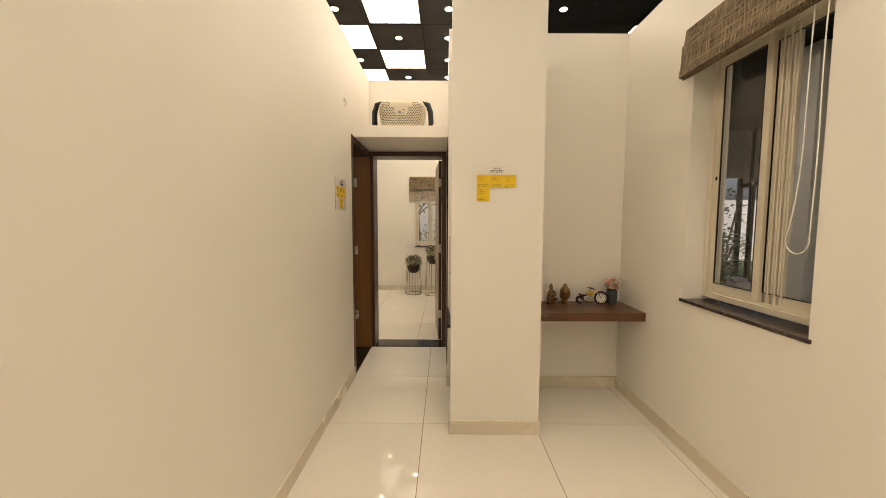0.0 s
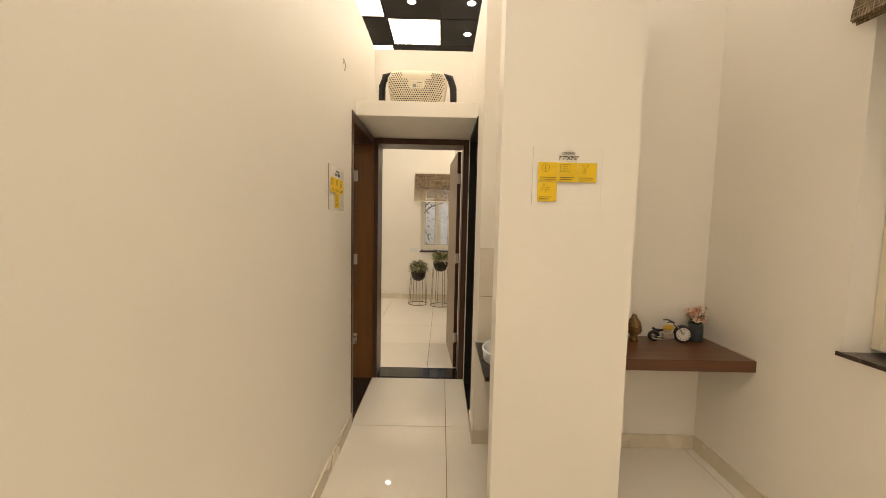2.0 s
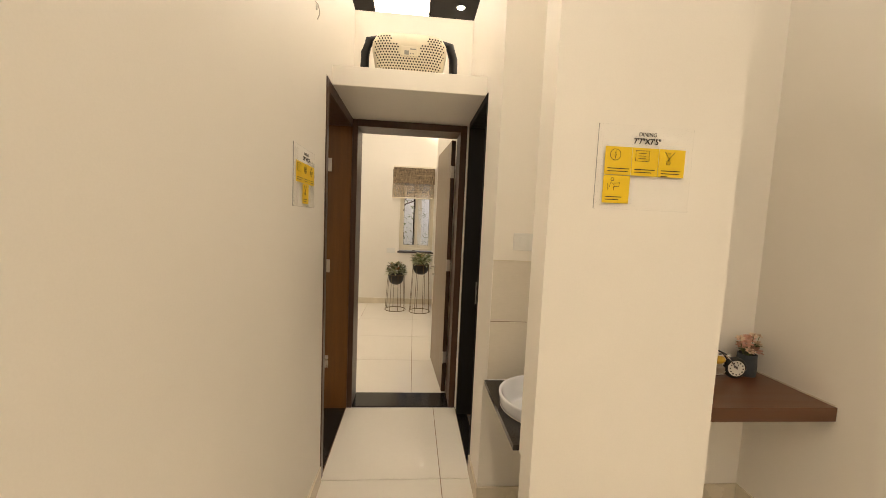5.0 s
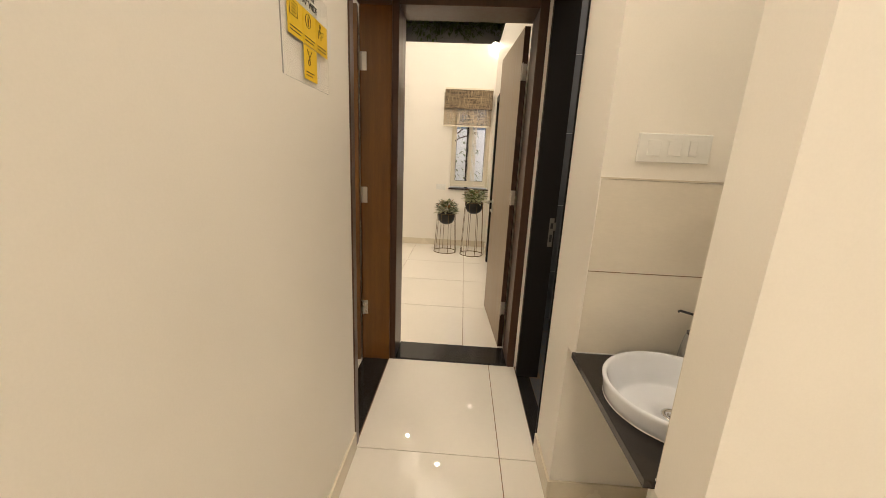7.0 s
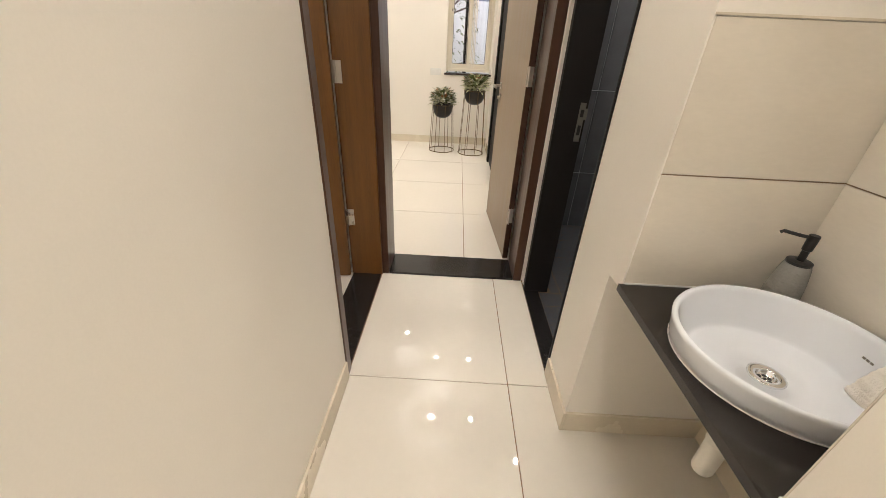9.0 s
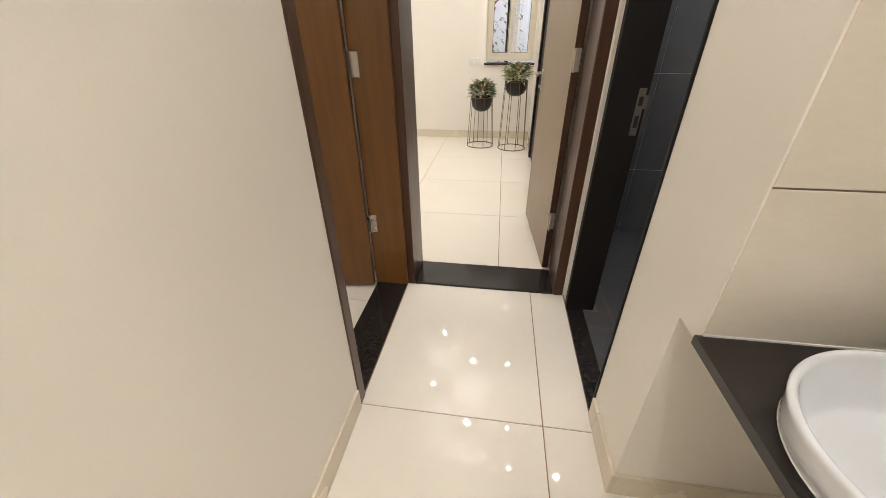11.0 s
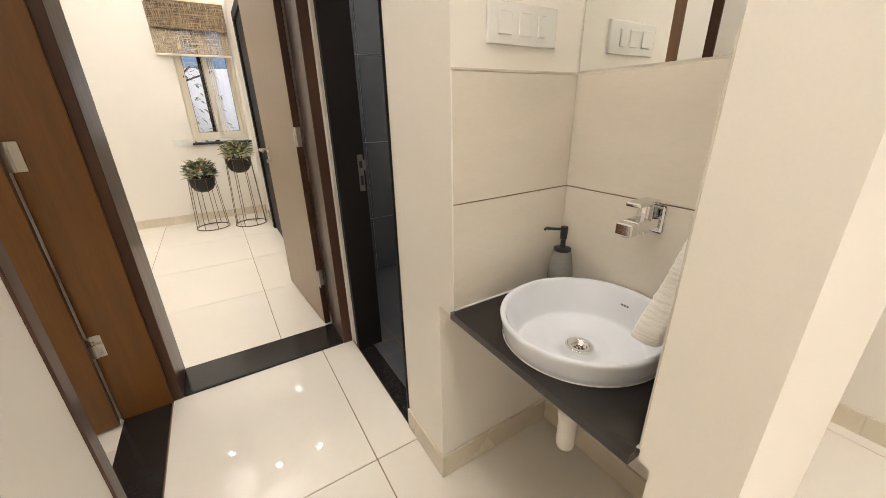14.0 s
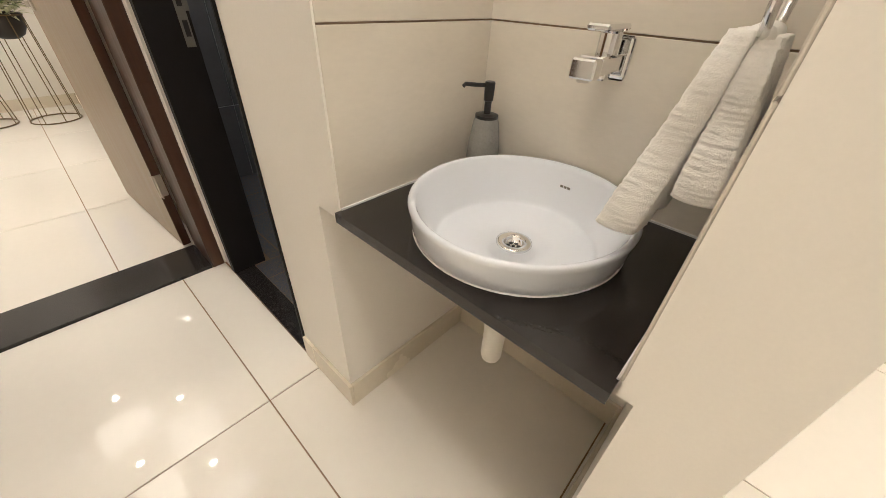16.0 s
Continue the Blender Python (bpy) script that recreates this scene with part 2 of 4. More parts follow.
structure("wall_bedroom_east", boxes([(-0.03, 0.14, YE2, YF, 0, TOP)]), WALL, "cream painted bedroom side wall", "wall")
structure("wall_bedroom_west", boxes([(-3.6, -3.4, 1.0, YF + 0.2, 0, TOP)]), WALL, wall_label, "wall")
structure("wall_left_room", boxes([(-3.4, XL - 0.175, 1.0, 1.15, 0, TOP)]), WALL, wall_label, "wall")
structure("loft_slab", boxes([(XL, XR, 3.845, YE, 2.276, 2.385)], 0.002), WALL, "cream plastered loft slab over the passage end", "loft")

# hall outside the flat
structure("ground", box(-60, 60, -60, 60, -0.3, -0.06), TURF, "green artificial turf floor of the hall", "ground")
structure("floor_slab", box(-3.6, XW + 0.24, -3.4, YF + 0.2, -0.06, -0.004), GROUT, "dark joint bed below the floor tiles", "floor")
HZ = 3.74
structure("hall_wall_north", boxes([(-9, -0.9, 9.5, 9.7, -0.06, HZ), (-0.9, 0.5, 9.5, 9.7, 2.75, HZ), (0.5, 3.2, 9.5, 9.7, -0.06, HZ), (3.2, 12, 9.5, 9.7, 2.6, HZ)]), GREYWALL, "grey painted hall wall behind the flat", "wall")
structure("hall_wall_south", box(-9, 12, -6.2, -6, -0.06, HZ), GREYWALL, "grey painted hall wall", "wall")
structure("hall_wall_west", box(-6.2, -6, -6, 9.5, -0.06, HZ), GREYWALL, "grey painted hall wall", "wall")

# hall ceiling: black square tiles with lit panels let in
GX, GY, GS = -0.92, 4.69, 0.61
lit, bm = [], bmesh.new()
for i in range(-9, 15):
    for j in range(-18, 9):
        x0, y0 = GX + GS * i, GY + GS * j
        # columns -1 and 0 are known; the outer lit columns are added, unseen fill
        on = (i in (-1, 0) and (i + j) % 2 == 1) or (i in (-5, -4, 5, 6) and (i + j) % 2 == 1)
        # unseen lit panels added over the dining end to fill from behind
        on = (on or (i in (2, 3) and j < -6 and (i + j) % 2 == 1)) and y0 < 7.6
        on = on or (i, j) == (2, 0)
        if on:
            lit.append((x0, y0))
            add_box(bm, x0, x0 + GS, y0, y0 + GS, HZ + 0.03, HZ + 0.05)
        else:
            add_box(bm, x0 + 0.004, x0 + GS - 0.004, y0 + 0.004, y0 + GS - 0.004, HZ, HZ + 0.05)
add_box(bm, -6.2, 7.8, -6.2, 9.7, HZ + 0.05, HZ + 0.1)
structure("ceiling", bm, CEIL, "black tiled hall ceiling", "ceiling")
first = None
for x0, y0 in lit:
    if first is None:
        first = thing("ceiling_light", "square white lit panel in the black ceiling", "ceiling light", (x0, y0, HZ), "ceiling panels")
        part("frame", boxes([(0.004, 0.606, 0.004, 0.018, 0.0, 0.02), (0.004, 0.606, 0.592, 0.606, 0.0, 0.02), (0.004, 0.018, 0.018, 0.592, 0.0, 0.02), (0.592, 0.606, 0.018, 0.592, 0.0, 0.02)]), CEIL, first)
        part("diffuser", box(0.018, 0.592, 0.018, 0.592, 0.004, 0.02), PANEL, first, "glowing white diffuser")
    else:
        copy_thing(first, pose(x0, y0, HZ))
down = None
cell = lambda i, j: (GX + GS * (i + 0.5), GY + GS * (j + 0.5))
spots = [cell(0, j) for j in range(-8, 5, 2)] + [cell(-1, j) for j in range(-5, 6, 2)] + [cell(1, j) for j in range(-3, 5)]
# cell(2, -1), cell(3, -3) and the five loose points: added, unseen fill lamps
spots += [cell(2, 1), cell(2, -1), cell(3, -1), cell(3, -3), (1.18, 2.2), (0.6, 1.0), (1.18, -0.2), (0.3, -0.8), (1.08, 1.2)]
for x, y in spots:
    if down is None:
        down = thing("downlight", "small round white recessed downlight, lit", "downlight", (x, y, HZ), "ceiling downlights")
        part("trim", lathe([(0.034, 0.0), (0.034, -0.004), (0.045, -0.006), (0.048, 0.0)], 24), TRIM, down)
        part("lens", lathe([(0, -0.002), (0.034, -0.002), (0.034, 0.0)], 24), LAMP, down, "glowing lens")
    else:
        copy_thing(down, pose(x, y, HZ))
beam = bpy.data.lights.new("downlight_beam", "SPOT")
beam.energy, beam.spot_size, beam.spot_blend, beam.shadow_soft_size, beam.color = SPOT_WATTS, radians(125), 1.0, 0.034, LIGHT_COLOR[:3]
dim_beam = beam.copy()
dim_beam.energy = beam.energy * 0.45
# stronger beams at the added dining lamps lift the window wall
bright_beam = beam.copy()
bright_beam.energy = beam.energy * 1.9
for x, y in spots:
    new("downlight_beam", dim_beam if x < 0.2 and 3.3 < y < 6.0 or x > 1 and 2.4 < y < 3.6 else bright_beam if x > 0.9 and y < 1.5 else beam).matrix_basis = pose(x, y, HZ - 0.012)


# ---- doors ----
def hinge(parent, x, y, z, face):
    """A three-knuckle butt hinge whose plate faces the given way."""
    bm = bmesh.new()
    if face == "y":
        add_box(bm, x, x + 0.032, y - 0.003, y, z - 0.05, z + 0.05, 0.001)
        add_box(bm, x - 0.03, x - 0.004, y - 0.003, y, z - 0.05, z + 0.05, 0.001)
    else:
        add_box(bm, x - 0.003, x, y, y + 0.032, z - 0.05, z + 0.05, 0.001)
        add_box(bm, x - 0.003, x, y - 0.03, y - 0.004, z - 0.05, z + 0.05, 0.001)
    for k in range(5):
        add_lathe(bm, [(0, 0), (0.006, 0), (0.006, 0.019), (0, 0.019)], 10, (x if face == "y" else x - 0.004, y - 0.004 if face == "y" else y, z - 0.05 + 0.02 * k))
    for dz in (-0.035, -0.012, 0.012, 0.035):
        if face == "y":
            add_box(bm, x + 0.016, x + 0.022, y - 0.0045, y, z + dz - 0.003, z + dz + 0.003)
        else:
            add_box(bm, x - 0.0045, x, y + 0.016, y + 0.022, z + dz - 0.003, z + dz + 0.003)
    return part("hinge", bm, STEEL, parent, "steel butt hinge")


# frame and leaf of the side room's door, standing open into the room
d = thing("door_1", "brown wooden door standing open into the side room", "door", (0, 0, 0))
d["kind"] = "structure"
part("frame_post", boxes([(XL - 0.185, XL + 0.006, 3.715, 3.765, 0, 2.276)], 0.003), WOODDARK, d)
part("frame_post", boxes([(XL - 0.185, XL + 0.004, 4.522, YE - 0.009, 0, 2.276)], 0.003), WOOD, d)
part("frame_head", boxes([(XL - 0.185, XL + 0.004, 3.765, 4.522, 2.21, 2.276)], 0.003), WOODDARK, d)
leaf = part("leaf", box(-0.735, 0.0, -0.038, 0.0, 0.015, 2.2, 0.002), WOOD, d)
leaf.matrix_basis = pose(XL - 0.19, 4.515, 0, 0, 0, 8)
for z in (0.39, 1.15, 1.92):
    hinge(d, XL - 0.175, 4.521, z, "y")
structure("threshold_1", box(XL - 0.178, XL - 0.003, 3.765, 4.522, -0.02, 0.006, 0.001), GRANITE, "polished black granite door threshold", "threshold")

# bedroom door
d = thing("door_2", "bedroom door with taupe laminate leaf standing open", "door", (0, 0, 0))
d["kind"] = "structure"
part("frame_post", boxes([(XL + 0.001, -0.858, YE - 0.008, YE2 + 0.004, 0, 2.274)], 0.003), WOODDARK, d)
part("frame_post", boxes([(-0.072, -0.022, YE - 0.008, YE2 + 0.004, 0, 2.274)], 0.003), WOODDARK, d)
part("frame_head", boxes([(-0.858, -0.072, YE - 0.008, YE2 + 0.004, 2.222, 2.274)], 0.003), WOODDARK, d)
leaf2 = leaf = part("leaf", box(-0.036, 0.0, 0.0, 0.80, 0.012, 2.215, 0.002), [LAMINATE, WOODDARK], d, "taupe laminate leaf with dark lipped edges")
leaf.matrix_basis = pose(-0.078, YE2 + 0.022, 0, 0, 0, 4.2)
for p in leaf.data.polygons:
    if abs(p.normal.x) < 0.9:
        p.material_index = 1
structure("threshold_2", box(-0.856, -0.074, YE + 0.001, YE2, -0.02, 0.012, 0.001), GRANITE, "polished black granite door threshold", "threshold")

# bathroom doorway
d = thing("door_3", "black bathroom door frame with a steel strike plate", "door frame", (0, 0, 0))
d["kind"] = "structure"
part("frame_post", boxes([(XR - 0.006, 0.122, 4.43, 4.468, 0, 2.28)], 0.002), BLACKFRAME, d)
part("frame_post", boxes([(XR - 0.006, 0.122, YB + 0.001, YB + 0.012, 0, 2.28)], 0.002), BLACKFRAME, d)
part("frame_head", boxes([(XR - 0.006, 0.122, YB + 0.012, 4.43, 2.235, 2.28)], 0.002), BLACKFRAME, d)
structure("threshold_3", box(XR - 0.004, 0.068, YB + 0.012, 4.43, -0.02, 0.004, 0.001), GRANITE, "polished black granite door threshold", "threshold")
structure("wall_bath_tiled", box(0.14, 1.7, 5.44, 5.6, -0.06, TOP), BATHGROUT, "bathroom wall bed with pale joints", "wall")
structure("wall_bath_side", box(1.7, 1.8, 3.5, 5.6, -0.06, TOP), BATHTILE, "dark bathroom side wall", "wall")

part("strike_plate", boxes([(0.085, 0.112, 4.4275, 4.4298, 0.90, 1.075), (0.112, 0.124, 4.4275, 4.4298, 1.0, 1.05)], 0.0005), DULLSTEEL, d, "steel strike plate")
part("strike_slot", boxes([(0.092, 0.107, 4.4265, 4.4274, 1.012, 1.045), (0.092, 0.107, 4.4265, 4.4274, 0.93, 0.975)]), BLACKPLASTIC, d)


def lever_handle(parent, x, y, z):
    bm = bmesh.new()
    add_box(bm, x - 0.006, x, y - 0.022, y + 0.022, z - 0.022, z + 0.022, 0.003)
    add_tube(bm, [(x, y, z), (x - 0.05, y, z), (x - 0.055, y - 0.01, z), (x - 0.055, y - 0.11, z - 0.004)], 0.0085, 10)
    part("door_handle", bm, STEEL, parent, "steel lever handle")
    bm = bmesh.new()
    add_box(bm, x - 0.006, x, y - 0.018, y + 0.018, z - 0.105, z - 0.055, 0.003)
    add_lathe(bm, [(0, 0), (0.008, 0), (0.008, 0.02), (0, 0.02)], 12, (x - 0.015, y, z - 0.09))
    part("keyhole_plate", bm, STEEL, parent, "steel keyhole plate")


lever_handle(leaf2, -0.036, 0.735, 1.04)
for z in (0.33, 1.15, 1.95):
    bm = bmesh.new()
    add_box(bm, -0.034, -0.004, -0.0035, 0.0, z - 0.05, z + 0.05, 0.001)
    add_box(bm, -0.036, -0.032, -0.034, -0.002, z - 0.05, z + 0.05, 0.001)
    for k in range(5):
        add_lathe(bm, [(0, 0), (0.006, 0), (0.006, 0.019), (0, 0.019)], 10, (-0.036, -0.003, z - 0.05 + 0.02 * k))
    part("hinge", bm, STEEL, leaf2, "steel butt hinge")

# black door in the bedroom's side wall
d = thing("door_4", "closed black door in the bedroom side wall", "door", (0, 0, 0))
d["kind"] = "structure"
part("frame", boxes([(-0.062, -0.031, 7.22, 7.32, 0, 2.2), (-0.062, -0.031, 6.38, 6.46, 0, 2.2), (-0.062, -0.031, 6.46, 7.22, 2.12, 2.2)], 0.002), BLACKFRAME, d)
part("leaf", box(-0.042, -0.031, 6.465, 7.215, 0.01, 2.115, 0.002), BLACKFRAME, d)

# ---- skirting ----
H, T = 0.098, 0.011
RUNS = [
    (XL, XL + T, -3.2, 3.708, 0, H),
    (0.0, 0.615, YP - T, YP, 0, H), (-T, 0.0, YP - T, YA - 0.02, 0, H), (0.615, 0.615 + T, YP - T, 3.52 - T, 0, H),
    (XR - T, XR, YNL - T, YB - 0.07, 0, H), (XR - T, XR, YB - 0.066, YB - 0.002, 0, H),
    (XR, XBL - T, YNL - T, YNL, 0, H), (XBL - T, XBL, YA - 0.02, YNL, 0, H), (0.0, XBL - T, YA - 0.02, YA - 0.02 + T, 0, H),
    (0.615, XW, 3.52 - T, 3.52, 0, H), (XW - T, XW, -3.2, 3.52 - T, 0, H),
    (-3.4, -0.03, YF - T, YF, 0, H), (-0.03 - T, -0.03, 7.32, YF - T, 0, H), (-0.03 - T, -0.03, YE2, 6.38, 0, H),
]
base = tag(new("baseboard"), "beige tile skirting along the walls", "skirting", kind="structure")
for x0, x1, y0, y1, z0, z1 in RUNS:
    along = "x" if x1 - x0 > y1 - y0 else "y"
    length = max(x1 - x0, y1 - y0)
    n = max(1, math.ceil(length / 0.81 - 0.05))
    for k in range(n):
        p0, p1 = length * k / n, length * (k + 1) / n - (0.0015 if k < n - 1 else 0)
        ends = (x0 + p0, x0 + p1, y0, y1) if along == "x" else (x0, x1, y0 + p0, y0 + p1)
        part("skirting_tile", box(*ends, z0, z1, 0.0012), SKIRT, base)


# ---- wall tiles of the basin recess ----
def wall_tile(parent, x0, x1, y0, y1, z0, z1, mat):
    ob = part("tile", box(x0, x1, y0, y1, z0, z1, 0.0012), mat, parent)
    return ob


rt = structure("recess_tile_bed", boxes([(XR + 0.005, 0.412, YN - 0.001, YN, 0.718, 1.348), (0.412, 0.413, YA + 0.004, YN - 0.001, 0.718, 1.348), (0.05, 0.409, YA, YA + 0.0015, 0.718, 1.348)]), TILEGROUT, "brown joints behind the cream wall tiles", "tile bed")
for z0, z1 in ((0.739, 1.0405), (1.0435, 1.350)):
    wall_tile(rt, XR + 0.0043, 0.4125, YN - 0.0042, YN - 0.001, z0, z1, WALLTILE)
    wall_tile(rt, 0.408, 0.412, YA + 0.0045, YN - 0.0042, z0, z1, WALLTILE)
    wall_tile(rt, 0.0005, 0.300, YA + 0.0002, YA + 0.004, z0, z1, WALLTILE)
    wall_tile(rt, 0.3025, 0.4118, YA + 0.0016, YA + 0.004, z0, z1, WALLTILE)
# the bright glint on the tiles' top edge, built as a pale strip
structure("tile_edge_trim", boxes([(XR + 0.001, 0.404, YN - 0.0058, YN - 0.0041, 1.351, 1.3555)]), SKIRT, "pale strip standing in for the highlight on the tile edge", "trim")

# ---- basin recess: counter, basin, tap, mirror ----
CT = 0.737
BX, BY, BR, RIM = 0.198, 3.186, 0.205, 0.797


def slab_with_hole(x0, x1, y0, y1, z0, z1, cx, cy, rx, ry, n=64):
    """A slab with a round cut-out, its outline met by rays from the hole's middle."""
    bm = bmesh.new()
    rings = []
    for z in (z1, z0):
        inner, outer = [], []
        for k in range(n):
            a = 2 * math.pi * (k + 0.5) / n
            c, q = math.cos(a), math.sin(a)
            t = min(((x1 if c > 0 else x0) - cx) / c, ((y1 if q > 0 else y0) - cy) / q)
            inner.append(bm.verts.new((cx + rx * c, cy + ry * q, z)))
            outer.append(bm.verts.new((cx + t * c, cy + t * q, z)))
        for corner in ((x0, y0), (x0, y1), (x1, y0), (x1, y1)):
            near = min(outer, key=lambda v: (v.co.x - corner[0]) ** 2 + (v.co.y - corner[1]) ** 2)
            near.co.x, near.co.y = corner
        rings.append((inner, outer))
    (i1, o1), (i0, o0) = rings
    for k in range(n):
        j = (k + 1) % n
        for quad in ((i1[k], i1[j], o1[j], o1[k]), (i0[k], i0[j], o0[j], o0[k]), (o1[k], o1[j], o0[j], o0[k]), (i1[k], i1[j], i0[j], i0[k])):
            bm.faces.new(quad)
    return bm


tag(link("vanity_counter", slab_with_hole(-0.022, 0.4078, YA + 0.0045, YN - 0.0042, CT - 0.021, CT, BX, BY, 0.186, 0.18), COUNTER), "dark polished granite vanity counter in the recess", "counter")
structure("counter_sealant", boxes([(-0.008, 0.4075, YN - 0.0075, YN - 0.0043, CT + 0.0002, CT + 0.004), (0.4045, 0.4078, YA + 0.008, YN - 0.008, CT + 0.0002, CT + 0.004), (0.002, 0.404, YA + 0.0045, YA + 0.0075, CT + 0.0002, CT + 0.004)]), TRIM, "white sealant bead along the counter", "trim")
b = thing("wash_basin", "round white glazed ceramic basin on the granite counter", "wash basin", (BX, BY, CT))
rz = RIM - CT
prof = [(0.190, 0.0), (0.196, 0.004), (0.1985, 0.02), (0.203, rz - 0.012), (0.2045, rz - 0.004), (0.2025, rz), (0.197, rz + 0.001), (0.192, rz - 0.003), (0.190, rz - 0.010),
        (0.181, rz - 0.035), (0.168, rz - 0.068), (0.160, rz - 0.084), (0.157, rz - 0.0885), (0.154, rz - 0.0912), (0.151, rz - 0.0925), (0.147, rz - 0.0930), (0.135, rz - 0.0933), (0.08, rz - 0.098), (0.033, rz - 0.102), (0.031, rz - 0.13)]
part("bowl", lathe(prof, 72, sx=1.015, sy=0.97), CERAMIC, b, smooth=True)
part("sealant", lathe([(0.189, 0.0), (0.193, 0.0), (0.1965, 0.0005), (0.194, 0.003), (0.19, 0.003)], 64, sx=1.015, sy=0.97), TRIM, b)
part("maker_mark", boxes([(0.1735, 0.1745, -0.012 + 0.008 * k, -0.006 + 0.008 * k, rz - 0.0405, rz - 0.0355) for k in range(3)]), DULLSTEEL, b, "small grey maker mark")
dr = part("drain", lathe([(0.0, -0.046), (0.017, -0.046), (0.018, -0.038), (0.022, -0.0345), (0.031, -0.0335), (0.035, -0.0355), (0.035, -0.045)], 36, (0, 0, 0)), CHROME, b, "chrome drain with a pierced grid", True)
bm = bmesh.new()
for k in range(6):
    a = k * math.pi / 3
    add_lathe(bm, [(0, 0), (0.0038, 0), (0.0038, 0.001), (0, 0.001)], 10, (0.010 * math.cos(a), 0.010 * math.sin(a), -0.0462))
add_lathe(bm, [(0, 0), (0.003, 0), (0.003, 0.001), (0, 0.001)], 10, (0, 0, -0.0462))
part("drain_hole", bm, BLACKPLASTIC, dr)

m = thing("wall_mirror", "plain frameless mirror above the basin tiles", "mirror", (0, 0, 0))
part("glass", box(0.4095, 0.4125, YA + 0.002, YN - 0.006, 1.357, 2.25, 0.0005), MIRROR, m)

tp = thing("wall_tap", "square chrome single-lever tap on the tiled wall", "tap", (0.408, 3.171, 1.008))
part("wall_plate", box(-0.008, 0, -0.028, 0.028, -0.038, 0.032, 0.007, 3), CHROME, tp)
part("spout", boxes([(-0.105, -0.008, -0.021, 0.021, -0.022, 0.006), (-0.128, -0.100, -0.021, 0.021, -0.026, 0.004), (-0.062, -0.035, -0.013, 0.013, -0.034, -0.020)], 0.003), CHROME, tp)
part("aerator", lathe([(0, -0.031), (0.010, -0.031), (0.011, -0.025)], 20, (-0.113, 0, 0)), STEEL, tp)
part("valve", lathe([(0.018, 0.0), (0.018, 0.032), (0.015, 0.036), (0, 0.036)], 28, (-0.045, 0, 0.004)), CHROME, tp, smooth=False)
part("lever", boxes([(-0.105, -0.018, -0.019, 0.019, 0.040, 0.050)], 0.003), CHROME, tp)

sd = thing("soap_dispenser", "grey ribbed stoneware soap dispenser with black pump on counter", "soap dispenser", (0.345, 3.390, CT))
prof = [(0, 0), (0.034, 0), (0.0375, 0.003)]
for k in range(64):
    f = k / 63
    prof.append((0.0385 - 0.0105 * f ** 2.2, 0.005 + 0.106 * f))
prof += [(0.0265, 0.114), (0.025, 0.119), (0, 0.119)]
bm = lathe(prof, 120)
for v in bm.verts:
    # carved zigzag bands with plain rings between
    if 0.006 < v.co.z < 0.108:
        a = math.atan2(v.co.y, v.co.x) / (2 * math.pi) * 15
        zig = abs((a % 1) - 0.5) * 2
        band = (v.co.z - 0.006) / 0.0128 % 1
        cut = 0.0016 * max(0.0, 1 - abs(band - 0.28 - 0.42 * zig) * 5.5) + (0.0012 if band < 0.1 else 0)
        r = math.hypot(v.co.x, v.co.y)
        v.co.x, v.co.y = v.co.x * (r - cut) / r, v.co.y * (r - cut) / r
part("body", bm, STONEWARE, sd, smooth=True)
part("collar", lathe([(0, 0.118), (0.0255, 0.118), (0.0255, 0.124), (0.012, 0.126), (0, 0.126)], 32), BLACKPLASTIC, sd)
part("pump", lathe([(0.0075, 0.124), (0.0075, 0.15), (0.010, 0.152), (0.011, 0.184), (0.010, 0.187), (0, 0.187)], 20), BLACKPLASTIC, sd, smooth=False)
part("nozzle", tube([(0, 0, 0.180), (-0.025, 0.016, 0.181), (-0.046, 0.029, 0.183), (-0.05, 0.032, 0.178)], 0.004, 10), BLACKPLASTIC, sd)

for ob in sd.children:
    for v in ob.data.vertices:
        v.co.z *= 1.07

# waste trap below the counter
w = thing("waste_trap", "white plastic waste pipe and trap under the basin", "waste pipe", (0.205, 3.195, 0))
part("pipe", lathe([(0.016, 0.46), (0.016, 0.672)], 24), PVC, w, smooth=True)
part("collar", lathe([(0.017, 0.478), (0.027, 0.476), (0.029, 0.472), (0.029, 0.455), (0.026, 0.452)], 24), PVC, w, smooth=True)
part("bottle", lathe([(0.026, 0.452), (0.026, 0.352), (0.023, 0.342), (0.014, 0.337), (0, 0.337)], 24), PVC, w, smooth=True)
part("outlet", tube([(0.0, 0, 0.43), (0.06, -0.004, 0.428), (0.15, -0.008, 0.426), (0.303, -0.012, 0.425)], 0.017, 14), PVC, w, smooth=True)
part("nut", tube([(0.03, -0.002, 0.429), (0.048, -0.003, 0.4285)], 0.023, 10), PVC, w)

# towel ring and towel
ring = thing("towel_ring", "chrome towel ring on a square bracket on tiled wall", "towel ring", (0.24, YA + 0.004, 1.20))
part("rose", box(-0.027, 0.027, 0, 0.011, -0.034, 0.032, 0.003, 2), CHROME, ring)
part("arm", box(-0.0085, 0.0085, 0.011, 0.05, -0.0065, 0.0065, 0.002, 2), CHROME, ring)
part("loop", tube([(0.074 * math.sin(2 * math.pi * k / 60), 0.041, -0.075 + 0.074 * math.cos(2 * math.pi * k / 60)) for k in range(60)], 0.0052, 14, True), CHROME, ring, smooth=True)


